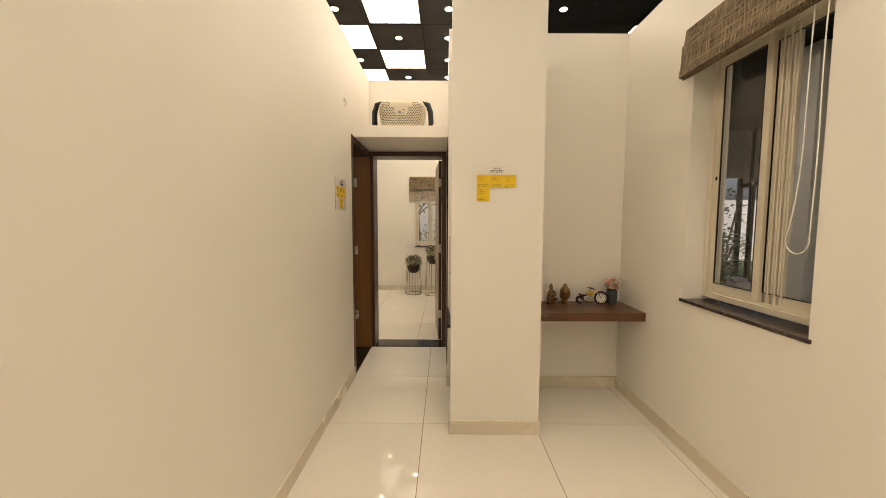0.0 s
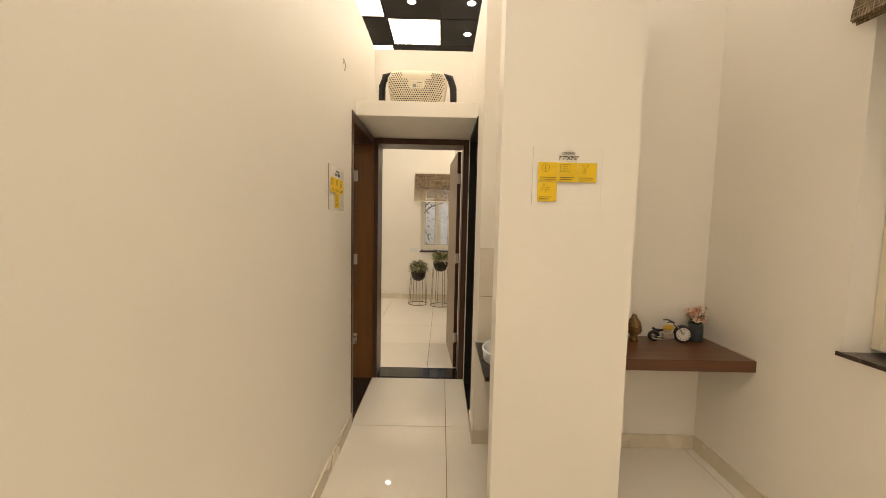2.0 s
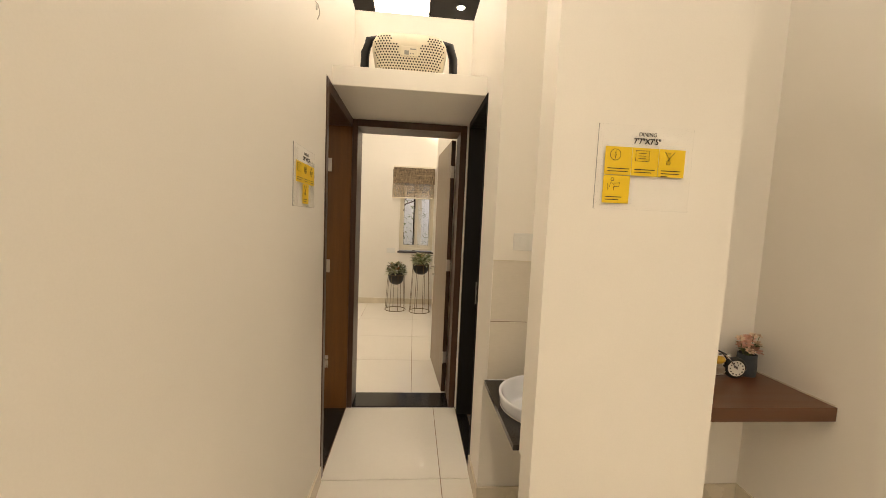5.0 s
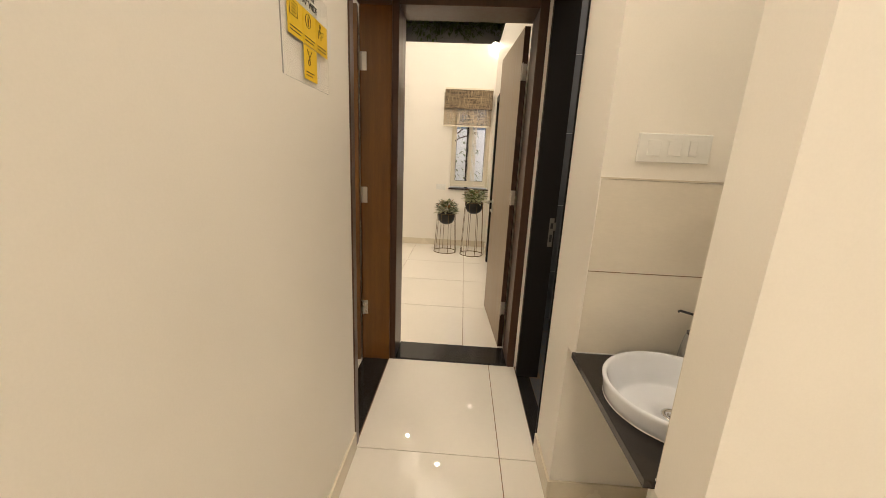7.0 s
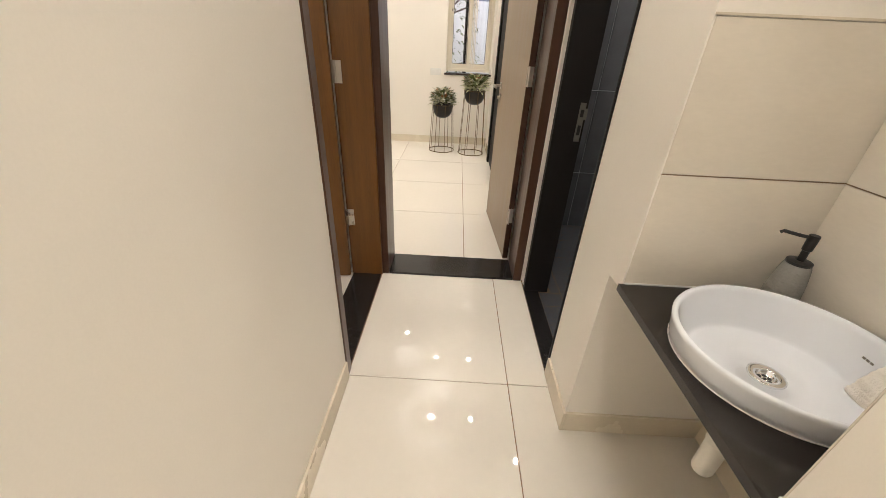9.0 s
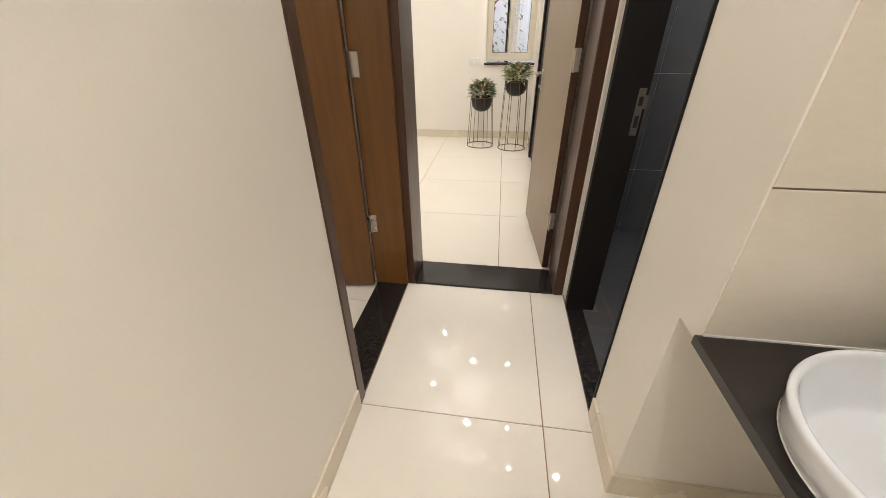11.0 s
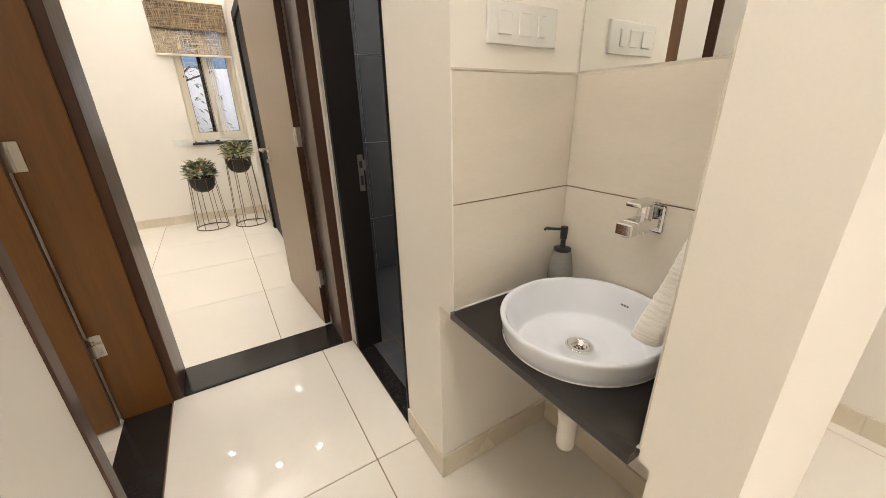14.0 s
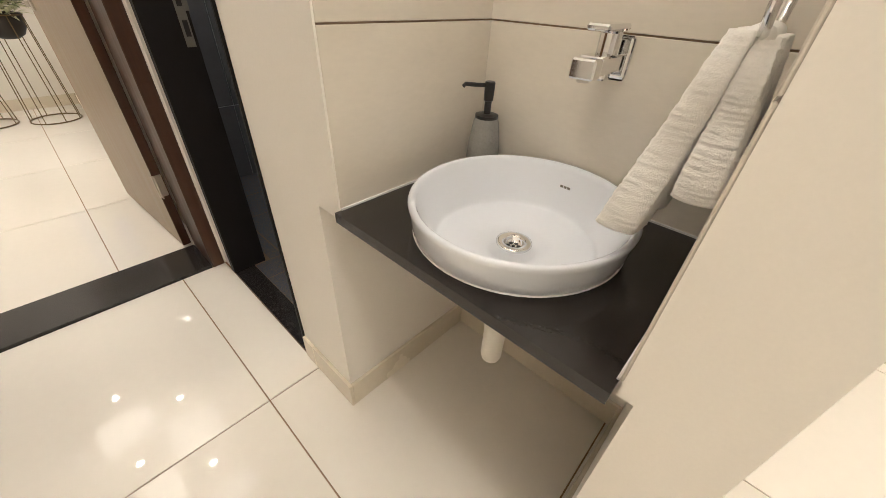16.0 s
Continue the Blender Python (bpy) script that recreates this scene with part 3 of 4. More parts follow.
def towel_sheet(y_top, lean, z_top, z_bot, half_top, half_bot, thick, x_c, wave):
    """One hanging fall of the towel, with soft folds and a fluffy skin."""
    bm = bmesh.new()
    nu, nv = 64, 96
    rough = random.Random(21)
    sides = []
    for s in (0, 1):
        grid = []
        for j in range(nv + 1):
            v = j / nv
            row = []
            for i in range(nu + 1):
                u = i / nu * 2 - 1
                half = half_top + (half_bot - half_top) * v ** 0.8
                edge = (1 - min(1, (1 - abs(u)) * 16)) ** 2 * 0.75
                x = x_c + u * half + 0.004 * math.sin(v * 9 + u * 3) + (0.003 * noise.noise(Vector((3 * u, s * 5, v * 60))) if abs(u) > 0.9 else 0)
                y = y_top + lean * v ** 1.2 + wave * math.sin(u * 5.5 + 0.8 + v) * (0.3 + 0.7 * v)
                z = z_top + (z_bot - z_top) * v - 0.006 * math.sin(u * 4) * v
                t = thick * (0.5 + 0.75 * v ** 0.7) * (1 - edge) + 0.001
                fl = 0.0014 * noise.noise(Vector((x * 150, 50 * s, z * 150))) + rough.uniform(-0.0005, 0.0005)
                row.append(bm.verts.new((x, y + (t if s else -t) + fl, z)))
            grid.append(row)
        sides.append(grid)
        for j in range(nv):
            for i in range(nu):
                bm.faces.new((grid[j][i], grid[j][i + 1], grid[j + 1][i + 1], grid[j + 1][i]))
    a, b2 = sides
    rim = [(0, i) for i in range(nu)] + [(j, nu) for j in range(nv)] + [(nv, nu - i) for i in range(nu)] + [(nv - j, 0) for j in range(nv)]
    for k in range(len(rim)):
        (j0, i0), (j1, i1) = rim[k], rim[(k + 1) % len(rim)]
        bm.faces.new((a[j0][i0], a[j1][i1], b2[j1][i1], b2[j0][i0]))
    return bm


tw = thing("hand_towel", "cream terry hand towel hanging folded through the chrome ring", "towel", (0, 0, 0))
RY = YA + 0.047
part("front_fall", towel_sheet(RY + 0.014, 0.040, 1.070, 0.838, 0.050, 0.092, 0.0205, 0.236, 0.004), TERRY, tw, smooth=True)
part("back_fall", towel_sheet(RY - 0.010, -0.005, 1.066, 0.905, 0.050, 0.100, 0.0175, 0.245, 0.003), TERRY, tw, smooth=True)
part("fold", tube([(0.192, RY, 1.064), (0.205, RY, 1.061), (0.235, RY, 1.058), (0.262, RY, 1.060), (0.284, RY, 1.064)], 0.014, 12), TERRY, tw, smooth=True)


# ---- switches ----
def switch_plate(name, at, turn, width, height, keys, label):
    s = thing(name, label, "switch", at, turn=turn)
    part("plate", box(-width / 2, width / 2, -0.010, 0, -height / 2, height / 2, 0.003, 2), SWITCH, s)
    for k, kw in keys:
        part("rocker", box(k - kw / 2, k + kw / 2, -0.0145, -0.010, -height * 0.27, height * 0.27, 0.0015), SWITCH, s)
    return s


switch_plate("switch_plate", (0.193, YN - 0.004, 1.45), 0, 0.218, 0.086, [(-0.062, 0.040), (0.0, 0.040), (0.054, 0.024)], "white switch plate with three rockers above tiles")
switch_plate("switch_plate", (-0.795, YF, 0.96), 0, 0.15, 0.085, [(-0.03, 0.045), (0.035, 0.03)], "white switch plate on the bedroom wall")


# ---- acrylic signs ----
def text_mesh(string, size):
    cu = bpy.data.curves.new("text", "FONT")
    cu.body, cu.size, cu.align_x, cu.extrude, cu.offset = string, size, "CENTER", 0.0004, (0.0004 if size > 0.02 else 0.0001)
    ob = bpy.data.objects.new("text", cu)
    scene.collection.objects.link(ob)
    me = bpy.data.meshes.new_from_object(ob)
    bpy.data.objects.remove(ob)
    bm = bmesh.new()
    bm.from_mesh(me)
    bpy.data.meshes.remove(me)
    bmesh.ops.rotate(bm, verts=bm.verts, cent=(0, 0, 0), matrix=Matrix.Rotation(radians(90), 3, "X"))
    return bm


def lines(segs, r=0.0008):
    bm = bmesh.new()
    for s in segs:
        add_tube(bm, [(x, -0.0085, z) for x, z in s], r, 4)
    return bm


def ring_pts(cx, cz, r, n=16):
    return [(cx + r * math.cos(2 * math.pi * k / n), cz + r * math.sin(2 * math.pi * k / n)) for k in range(n + 1)]


ICONS = {
    "compass": lambda: [ring_pts(0, 0.018, 0.017), [(-0.002, 0.018), (0, 0.031), (0.002, 0.018), (0, 0.005), (-0.002, 0.018)]],
    "board": lambda: [[(-0.022, 0.002), (0.022, 0.002), (0.022, 0.034), (-0.022, 0.034), (-0.022, 0.002)], [(-0.012, 0.026), (0.012, 0.026)], [(-0.012, 0.018), (0.012, 0.018)], [(-0.012, 0.010), (0.012, 0.010)]],
    "cross": lambda: [[(-0.014, 0.034), (0.004, 0.010)], [(0.018, 0.034), (-0.004, 0.008)], ring_pts(-0.002, 0.002, 0.007, 8), [(-0.004, 0.030), (0.004, 0.030)]],
    "desk": lambda: [ring_pts(-0.004, 0.030, 0.005, 8), [(-0.012, 0.006), (-0.008, 0.022), (0.004, 0.012)], [(0.004, 0.018), (0.020, 0.020), (0.018, 0.008), (0.002, 0.008)], [(-0.018, 0.018), (-0.016, -0.004)], [(0.002, 0.008), (0.002, -0.004)]],
}


def sign(label, at, turn, width, z0, z1, heads, cards, cw, ch):
    s = thing("acrylic_sign", label, "sign", at, turn=turn)
    sheet = part("sheet", box(-width / 2, width / 2, -0.006, -0.003, z0, z1, 0.0008), ACRYLIC, s, "clear acrylic sheet")
    sheet.visible_shadow = False
    part("edge_line", box(-width / 2 - 0.0004, -width / 2, -0.006, -0.003, z0, z1), GREYWALL, s)
    for string, size, x, z in heads:
        bm = text_mesh(string, size)
        bmesh.ops.translate(bm, verts=bm.verts, vec=(x, -0.0064, z))
        part("lettering", bm, INK, s)
    for cx, cz, icon, bars in cards:
        c = part("card", box(cx - cw / 2 + 0.001, cx + cw / 2 - 0.001, -0.0075, -0.0062, cz - ch / 2 + 0.001, cz + ch / 2 - 0.001), YELLOW, s)
        bm = lines(ICONS[icon]())
        bmesh.ops.translate(bm, verts=bm.verts, vec=(cx - cw * 0.12, 0, cz))
        for k, wbar in enumerate(bars):
            z = cz - ch * 0.27 - 0.0085 * k
            add_box(bm, cx - cw * 0.38, cx - cw * 0.38 + wbar * cw * 0.8, -0.0082, -0.0076, z - 0.0012, z + 0.0012)
        part("print", bm, INK, c)
    return s


C = 0.0875
sign("clear acrylic dining sign with four yellow cards on pier", (0.2965, YP, 0), 0, 0.31, 1.60, 1.858,
     [("DINING", 0.0165, 0.003, 1.8265), ("7'7\"X7'5\"", 0.0235, 0.003, 1.8035)],
     [(-C, 1.7485, "compass", (1, 0.95)), (0, 1.7485, "board", (0.95, 0.8)), (C, 1.7485, "cross", (0.9, 0.85, 0.3)), (-C, 1.661, "desk", (0.75, 0.6))], C, C)
sign("clear acrylic passage sign with four yellow cards on wall", (XL, 3.337, 0), 90, 0.305, 1.572, 1.826,
     [("PASSAGE", 0.0165, 0.02, 1.7955), ("3'0\" WIDE", 0.023, 0.02, 1.7725)],
     [(-C + 0.01, 1.7165, "board", (1, 0.9)), (0.01, 1.7165, "compass", (0.95, 0.8)), (C + 0.01, 1.7165, "desk", (0.9, 0.85)), (0.01, 1.629, "cross", (0.75, 0.6))], C, C)

sign("clear acrylic room sign with yellow cards in side room", (-2.88, YE, 0), 0, 0.31, 1.60, 1.858,
     [], [(-C, 1.7485, "compass", (1, 0.95)), (0, 1.7485, "board", (0.95, 0.8)), (C, 1.7485, "desk", (0.9, 0.85))], C, C)

# small wire hook on the passage wall
hk = thing("wall_hook", "small bare wire clip on the passage wall", "hook", (XL, 3.50, 2.487))
part("wire", tube([(0, 0.02, -0.03), (0.012, 0.012, -0.012), (0.014, 0.0, 0.004), (0.010, -0.012, 0.022), (0, -0.018, 0.03)], 0.0025, 6), STEEL, hk)
part("clip", box(0, 0.008, -0.012, 0.0, 0.0, 0.022, 0.002), SWITCH, hk)

# ---- dining niche ----
SZ = 0.783
tag(link("wall_shelf", box(0.616, XW - 0.001, 3.09, 3.519, SZ - 0.064, SZ, 0.002, 2), SHELFWOOD), "reddish-brown laminate shelf table fixed across the niche", "shelf")
tag(link("shelf_edge_strip", box(XW - 0.006, XW - 0.001, 3.10, 3.518, SZ + 0.0005, SZ + 0.006), SKIRT), "pale sealing strip where shelf meets wall", "trim", kind="structure")
BRONZE = material("antique_bronze", (0.20, 0.12, 0.05), 0.35, 0.7, vary=0.5, scale=40)
GOLDEN = material("gilt_resin", (0.22, 0.13, 0.045), 0.33, 0.6, vary=0.6, scale=50)
VASE = material("blue_grey_glaze", (0.045, 0.055, 0.065), 0.35, vary=0.2)
PETAL = tinted(material("pink_petal", (0.60, 0.34, 0.25), 0.7, vary=0.2, scale=60), 0.15)
PETALPALE = tinted(material("cream_petal", (0.72, 0.55, 0.40), 0.7, vary=0.2, scale=60), 0.15)
DIAL = material("clock_dial", (0.80, 0.78, 0.70), 0.5, vary=0.03)
BIKEYELLOW = material("yellow_enamel", (0.62, 0.38, 0.04), 0.3, vary=0.2)

# seated figure, one plain mesh
bm = lathe([(0, 0), (0.036, 0), (0.038, 0.012), (0.030, 0.018), (0.034, 0.03), (0.040, 0.045), (0.034, 0.062), (0.024, 0.078), (0.026, 0.098), (0.022, 0.112), (0.011, 0.120), (0.016, 0.132), (0.017, 0.146), (0.013, 0.158), (0.006, 0.170), (0, 0.174)], 20, sy=0.75)
for sx in (-1, 1):
    add_tube(bm, [(sx * 0.02, 0, 0.108), (sx * 0.036, -0.012, 0.085), (sx * 0.018, -0.03, 0.066)], 0.008, 8)
    add_tube(bm, [(sx * 0.012, -0.01, 0.045), (sx * 0.042, -0.025, 0.04), (sx * 0.005, -0.034, 0.034)], 0.011, 8)
st = tag(link("statuette", bm, BRONZE, True), "small bronze seated statuette on the shelf", "statuette")
st.matrix_basis = pose(0.872, 3.425, SZ, 0, 0, 10)
# head bust, one plain mesh
bm = lathe([(0, 0), (0.026, 0), (0.027, 0.008), (0.020, 0.022), (0.022, 0.036), (0.036, 0.055), (0.042, 0.082), (0.041, 0.105), (0.034, 0.128), (0.022, 0.143), (0.017, 0.150), (0.015, 0.162), (0.008, 0.172), (0, 0.175)], 28, sy=1.1)
for v in bm.verts:
    if 0.10 < v.co.z < 0.16:
        k = 1 + 0.05 * math.sin(math.atan2(v.co.y, v.co.x) * 14) * math.sin(v.co.z * 420)
        v.co.x *= k
        v.co.y *= k
add_tube(bm, [(0.004, -0.044, 0.094), (0.004, -0.053, 0.078), (0.004, -0.047, 0.072)], 0.006, 8)
add_tube(bm, [(-0.012, -0.040, 0.060), (0.0, -0.046, 0.059), (0.012, -0.041, 0.060)], 0.0045, 8)
for sx in (-1, 1):
    add_tube(bm, [(sx * 0.041, 0.004, 0.096), (sx * 0.045, 0.004, 0.075), (sx * 0.040, 0.002, 0.052)], 0.006, 8)
    add_tube(bm, [(sx * 0.008, -0.042, 0.094), (sx * 0.018, -0.041, 0.098), (sx * 0.028, -0.034, 0.094)], 0.0035, 6)
st = tag(link("head_bust", bm, GOLDEN, True), "small gilt head bust with curled hair on shelf", "statuette")
st.matrix_basis = pose(0.99, 3.42, SZ, 0, 0, 20)

# motorcycle table clock
mc = thing("table_clock", "toy motorcycle clock, yellow tank, dial in front wheel", "clock", (1.20, 3.40, SZ), turn=-8)


def upright(bm):
    bmesh.ops.rotate(bm, verts=bm.verts, cent=(0, 0, 0), matrix=Matrix.Rotation(radians(90), 3, "X"))
    return bm


def wheel_bm(r, x, z, tr, y=0):
    return add_tube(bmesh.new(), [(x + r * math.cos(2 * math.pi * k / 36), y, z + r * math.sin(2 * math.pi * k / 36)) for k in range(36)], tr, 10, True)


part("front_tyre", wheel_bm(0.045, 0.085, 0.058, 0.0125), BLACKPLASTIC, mc, smooth=True)
bm = upright(lathe([(0, 0.0), (0.041, 0.0), (0.041, 0.014), (0, 0.014)], 36))
bmesh.ops.translate(bm, verts=bm.verts, vec=(0.085, 0.0, 0.058))
dial = part("dial", bm, DIAL, mc, "white clock dial")
bm = bmesh.new()
for k in range(12):
    a = k * math.pi / 6
    add_box(bm, 0.085 + 0.032 * math.cos(a) - 0.003, 0.085 + 0.032 * math.cos(a) + 0.003, -0.0158, -0.0142, 0.058 + 0.032 * math.sin(a) - 0.003, 0.058 + 0.032 * math.sin(a) + 0.003)
add_tube(bm, [(0.085, -0.016, 0.058), (0.068, -0.016, 0.068)], 0.0015, 5)
add_tube(bm, [(0.085, -0.016, 0.058), (0.092, -0.016, 0.083)], 0.0012, 5)
part("clock_pointers", bm, INK, dial)
part("rear_tyre", wheel_bm(0.026, -0.085, 0.036, 0.0105), BLACKPLASTIC, mc, smooth=True)
part("rear_rim", add_tube(wheel_bm(0.014, -0.085, 0.036, 0.003), [(-0.085, -0.012, 0.036), (-0.085, 0.012, 0.036)], 0.006, 8), CHROME, mc)
bm = bmesh.new()
add_tube(bm, [(-0.085, -0.008, 0.036), (-0.03, -0.010, 0.030), (0.035, -0.010, 0.036)], 0.004, 6)
add_tube(bm, [(0.085, -0.018, 0.058), (0.05, -0.016, 0.10), (0.028, -0.012, 0.128)], 0.004, 6)
add_tube(bm, [(0.085, 0.018, 0.058), (0.05, 0.016, 0.10), (0.028, 0.012, 0.128)], 0.004, 6)
add_tube(bm, [(-0.1, -0.012, 0.022), (-0.05, -0.016, 0.018), (0.02, -0.014, 0.024)], 0.0055, 8)
add_tube(bm, [(-0.085, 0, 0.036), (-0.045, 0, 0.075), (0.03, 0, 0.105)], 0.004, 6)
part("frame", bm, CHROME, mc)
part("engine", boxes([(-0.035, 0.03, -0.016, 0.016, 0.028, 0.062), (-0.02, 0.018, -0.013, 0.013, 0.06, 0.076)], 0.004), STEEL, mc)
bm = lathe([(0, -0.034), (0.010, -0.030), (0.019, -0.012), (0.021, 0.008), (0.015, 0.026), (0, 0.032)], 20)
bmesh.ops.rotate(bm, verts=bm.verts, cent=(0, 0, 0), matrix=Matrix.Rotation(radians(78), 3, "Y"))
bmesh.ops.translate(bm, verts=bm.verts, vec=(0.0, 0, 0.094))
part("tank", bm, BIKEYELLOW, mc, "yellow enamel tank", True)
part("seat", boxes([(-0.085, -0.03, -0.012, 0.012, 0.07, 0.082), (-0.098, -0.078, -0.011, 0.011, 0.076, 0.09)], 0.005), BLACKPLASTIC, mc)
part("handlebar", tube([(-0.02, -0.03, 0.135), (0.005, -0.026, 0.138), (0.028, -0.008, 0.130), (0.028, 0.008, 0.130), (0.005, 0.026, 0.138), (-0.02, 0.03, 0.135)], 0.004, 8), BLACKPLASTIC, mc)
bm = lathe([(0, 0), (0.012, 0.004), (0.014, 0.016), (0, 0.02)], 16)
bmesh.ops.rotate(bm, verts=bm.verts, cent=(0, 0, 0), matrix=Matrix.Rotation(radians(80), 3, "Y"))
bmesh.ops.translate(bm, verts=bm.verts, vec=(0.036, 0, 0.118))
part("headlamp", bm, CHROME, mc, smooth=True)

vs = thing("flower_vase", "dark blue-grey vase of pink artificial roses on shelf", "vase", (1.40, 3.44, SZ))
part("vase", lathe([(0, 0), (0.042, 0), (0.045, 0.004), (0.046, 0.06), (0.043, 0.108), (0.044, 0.116), (0.040, 0.116), (0.038, 0.07), (0, 0.06)], 28), VASE, vs, smooth=True)


def rose(r):
    bm = bmesh.new()
    for ringi in range(3):
        n = (3, 5, 7)[ringi]
        for k in range(n):
            a = 2 * math.pi * (k + 0.3 * ringi) / n
            rr = r * (0.25 + 0.33 * ringi)
            up = r * (0.75 - 0.25 * ringi)
            w = 2.4 * rr * math.sin(math.pi / n) + 0.004
            pts = []
            for v in range(4):
                for u in range(4):
                    f, g = v / 3, u / 3 - 0.5
                    rad = rr * (0.35 + 0.8 * f ** 1.3) + 0.25 * r * f * f * (ringi / 2)
                    aa = a + g * w / max(rr, 1e-3) * math.sin(math.pi * min(1, 0.35 + 0.6 * f))
                    pts.append(bm.verts.new((rad * math.cos(aa), rad * math.sin(aa), -0.35 * r + up * f * 1.4 - 0.2 * r * abs(g) * f)))
            for v in range(3):
                for u in range(3):
                    bm.faces.new((pts[v * 4 + u], pts[v * 4 + u + 1], pts[v * 4 + u + 5], pts[v * 4 + u + 4]))
    return bm


rnd = random.Random(4)
for x, y, z, r, mt in [(-0.035, -0.02, 0.185, 0.026, PETAL), (0.02, -0.03, 0.15, 0.028, PETAL), (0.045, -0.01, 0.175, 0.024, PETALPALE), (0.0, 0.005, 0.2, 0.026, PETAL), (-0.06, -0.01, 0.205, 0.018, PETALPALE), (0.03, 0.02, 0.205, 0.02, PETAL), (-0.02, -0.035, 0.145, 0.02, PETALPALE), (-0.04, 0.0, 0.165, 0.022, PETAL), (0.06, 0.0, 0.215, 0.015, PETALPALE), (0.01, -0.015, 0.222, 0.017, PETALPALE)]:
    fl = part("flower", rose(r), mt, vs, smooth=True)
    fl.matrix_basis = Matrix.Translation((x, y, z)) @ Vector((x * 5, y * 5 - 0.25, 0.7)).to_track_quat("Z", "Y").to_matrix().to_4x4()
    part("stem", tube([(x * 0.2, y * 0.2, 0.08), (x * 0.6, y * 0.6, 0.13), (x, y, z - 0.004)], 0.0016, 5), LEAF, vs)


def leaf_bm(bm, base, direction, length, width, droop=0.3):
    """A pointed leaf with a folded midrib, laid along a direction."""
    d = Vector(direction).normalized()
    side = d.cross(Vector((0, 0, 1)))
    side = side.normalized() if side.length > 1e-3 else Vector((1, 0, 0))
    up = side.cross(d)
    base = Vector(base)
    rows = []
    for k in range(5):
        f = k / 4
        c = base + d * length * f - Vector((0, 0, 1)) * droop * length * f * f
        w = width * math.sin(math.pi * (0.08 + 0.92 * f) ** 0.8) * 0.5 if k < 4 else 0.0005
        rows.append((bm.verts.new(c - side * w + up * w * 0.35), bm.verts.new(c), bm.verts.new(c + side * w + up * w * 0.35)))
    for a, b3 in zip(rows, rows[1:]):
        bm.faces.new((a[0], a[1], b3[1], b3[0])), bm.faces.new((a[1], a[2], b3[2], b3[1]))


bm = bmesh.new()
for k in range(16):
    a = rnd.uniform(0, 6.28)
    leaf_bm(bm, (0.02 * math.cos(a), 0.02 * math.sin(a), rnd.uniform(0.115, 0.17)), (math.cos(a), math.sin(a), rnd.uniform(0.2, 0.9)), rnd.uniform(0.035, 0.06), 0.02)
part("foliage", bm, LEAF, vs)

# ---- dining window, blind and cord ----
def sliding_window(name, label, w, h, depth, split, bars):
    """Two sashes on a track; built facing -y, from x 0 to w and z 0 to h."""
    s = thing(name, label, "window")
    s["kind"] = "structure"
    part("window_frame", boxes([(0, 0.035, 0, depth, 0, h), (w - 0.035, w, 0, depth, 0, h), (0.035, w - 0.035, 0, depth, 0, 0.035), (0.035, w - 0.035, 0, depth, h - 0.035, h)], 0.002), ALU, s)
    part("track", boxes([(0.035, w - 0.035, 0.010, 0.014, 0.035, 0.047), (0.035, w - 0.035, depth * 0.5, depth * 0.5 + 0.004, 0.035, 0.047)]), ALU, s)
    for x0, x1, y in ((0.032, split + 0.024, 0.016), (split - 0.028, w - 0.032, depth * 0.5 + 0.006)):
        sash = part("sash", boxes([(x0, x0 + 0.042, y, y + 0.022, 0.04, h - 0.032), (x1 - 0.042, x1, y, y + 0.022, 0.04, h - 0.032), (x0 + 0.042, x1 - 0.042, y, y + 0.022, 0.04, 0.095), (x0 + 0.042, x1 - 0.042, y, y + 0.022, h - 0.085, h - 0.032)], 0.002), ALU, s)
        pane = part("pane", box(x0 + 0.040, x1 - 0.040, y + 0.009, y + 0.014, 0.093, h - 0.083), GLASS, sash)
        pane.visible_shadow = False
        part("gasket", boxes([(x0 + 0.042, x0 + 0.046, y - 0.001, y + 0.008, 0.095, h - 0.085), (x1 - 0.046, x1 - 0.042, y - 0.001, y + 0.008, 0.095, h - 0.085), (x0 + 0.046, x1 - 0.046, y - 0.001, y + 0.008, 0.095, 0.099), (x0 + 0.046, x1 - 0.046, y - 0.001, y + 0.008, h - 0.089, h - 0.085)]), BLACKPLASTIC, sash)
        if y > 0.03:
            part("interlock", boxes([(x0 + 0.05 + 0.02 * q, x0 + 0.062 + 0.02 * q, y - 0.004 * (q % 2), y + 0.02, 0.04, h - 0.032) for q in range(bars)], 0.002), ALU, sash)
        part("latch", box(x0 + 0.02, x0 + 0.030, y - 0.008, y, h * 0.5 - 0.012, h * 0.5 + 0.012, 0.002), BLACKPLASTIC, sash)
    return s


wn1 = sliding_window("window_1", "pale aluminium two-pane sliding window in the dining wall", WY1 - WY0 - 0.004, WZ1 - WZ0 - 0.024, 0.08, 0.375, 6)
wn1.matrix_basis = pose(XW + 0.12, WY1 - 0.002, WZ0 + 0.022, 0, 0, -90)
structure("sill_1", box(XW - 0.012, XW + 0.235, WY0 - 0.014, WY1 + 0.018, WZ0 - 0.018, WZ0 + 0.001, 0.003), SILL, "dark brown polished stone window sill", "sill")
wn2 = sliding_window("window_2", "narrow pale aluminium sliding window in the bedroom", BX1 - BX0 - 0.004, BZ1 - BZ0 - 0.024, 0.08, 0.29, 4)
wn2.matrix_basis = pose(BX0 + 0.002, YF + 0.05, BZ0 + 0.022)
structure("sill_2", box(BX0 - 0.02, BX1 + 0.02, YF - 0.03, YF + 0.195, BZ0 - 0.022, BZ0 + 0.001, 0.003), SILL, "dark brown polished stone window sill", "sill")


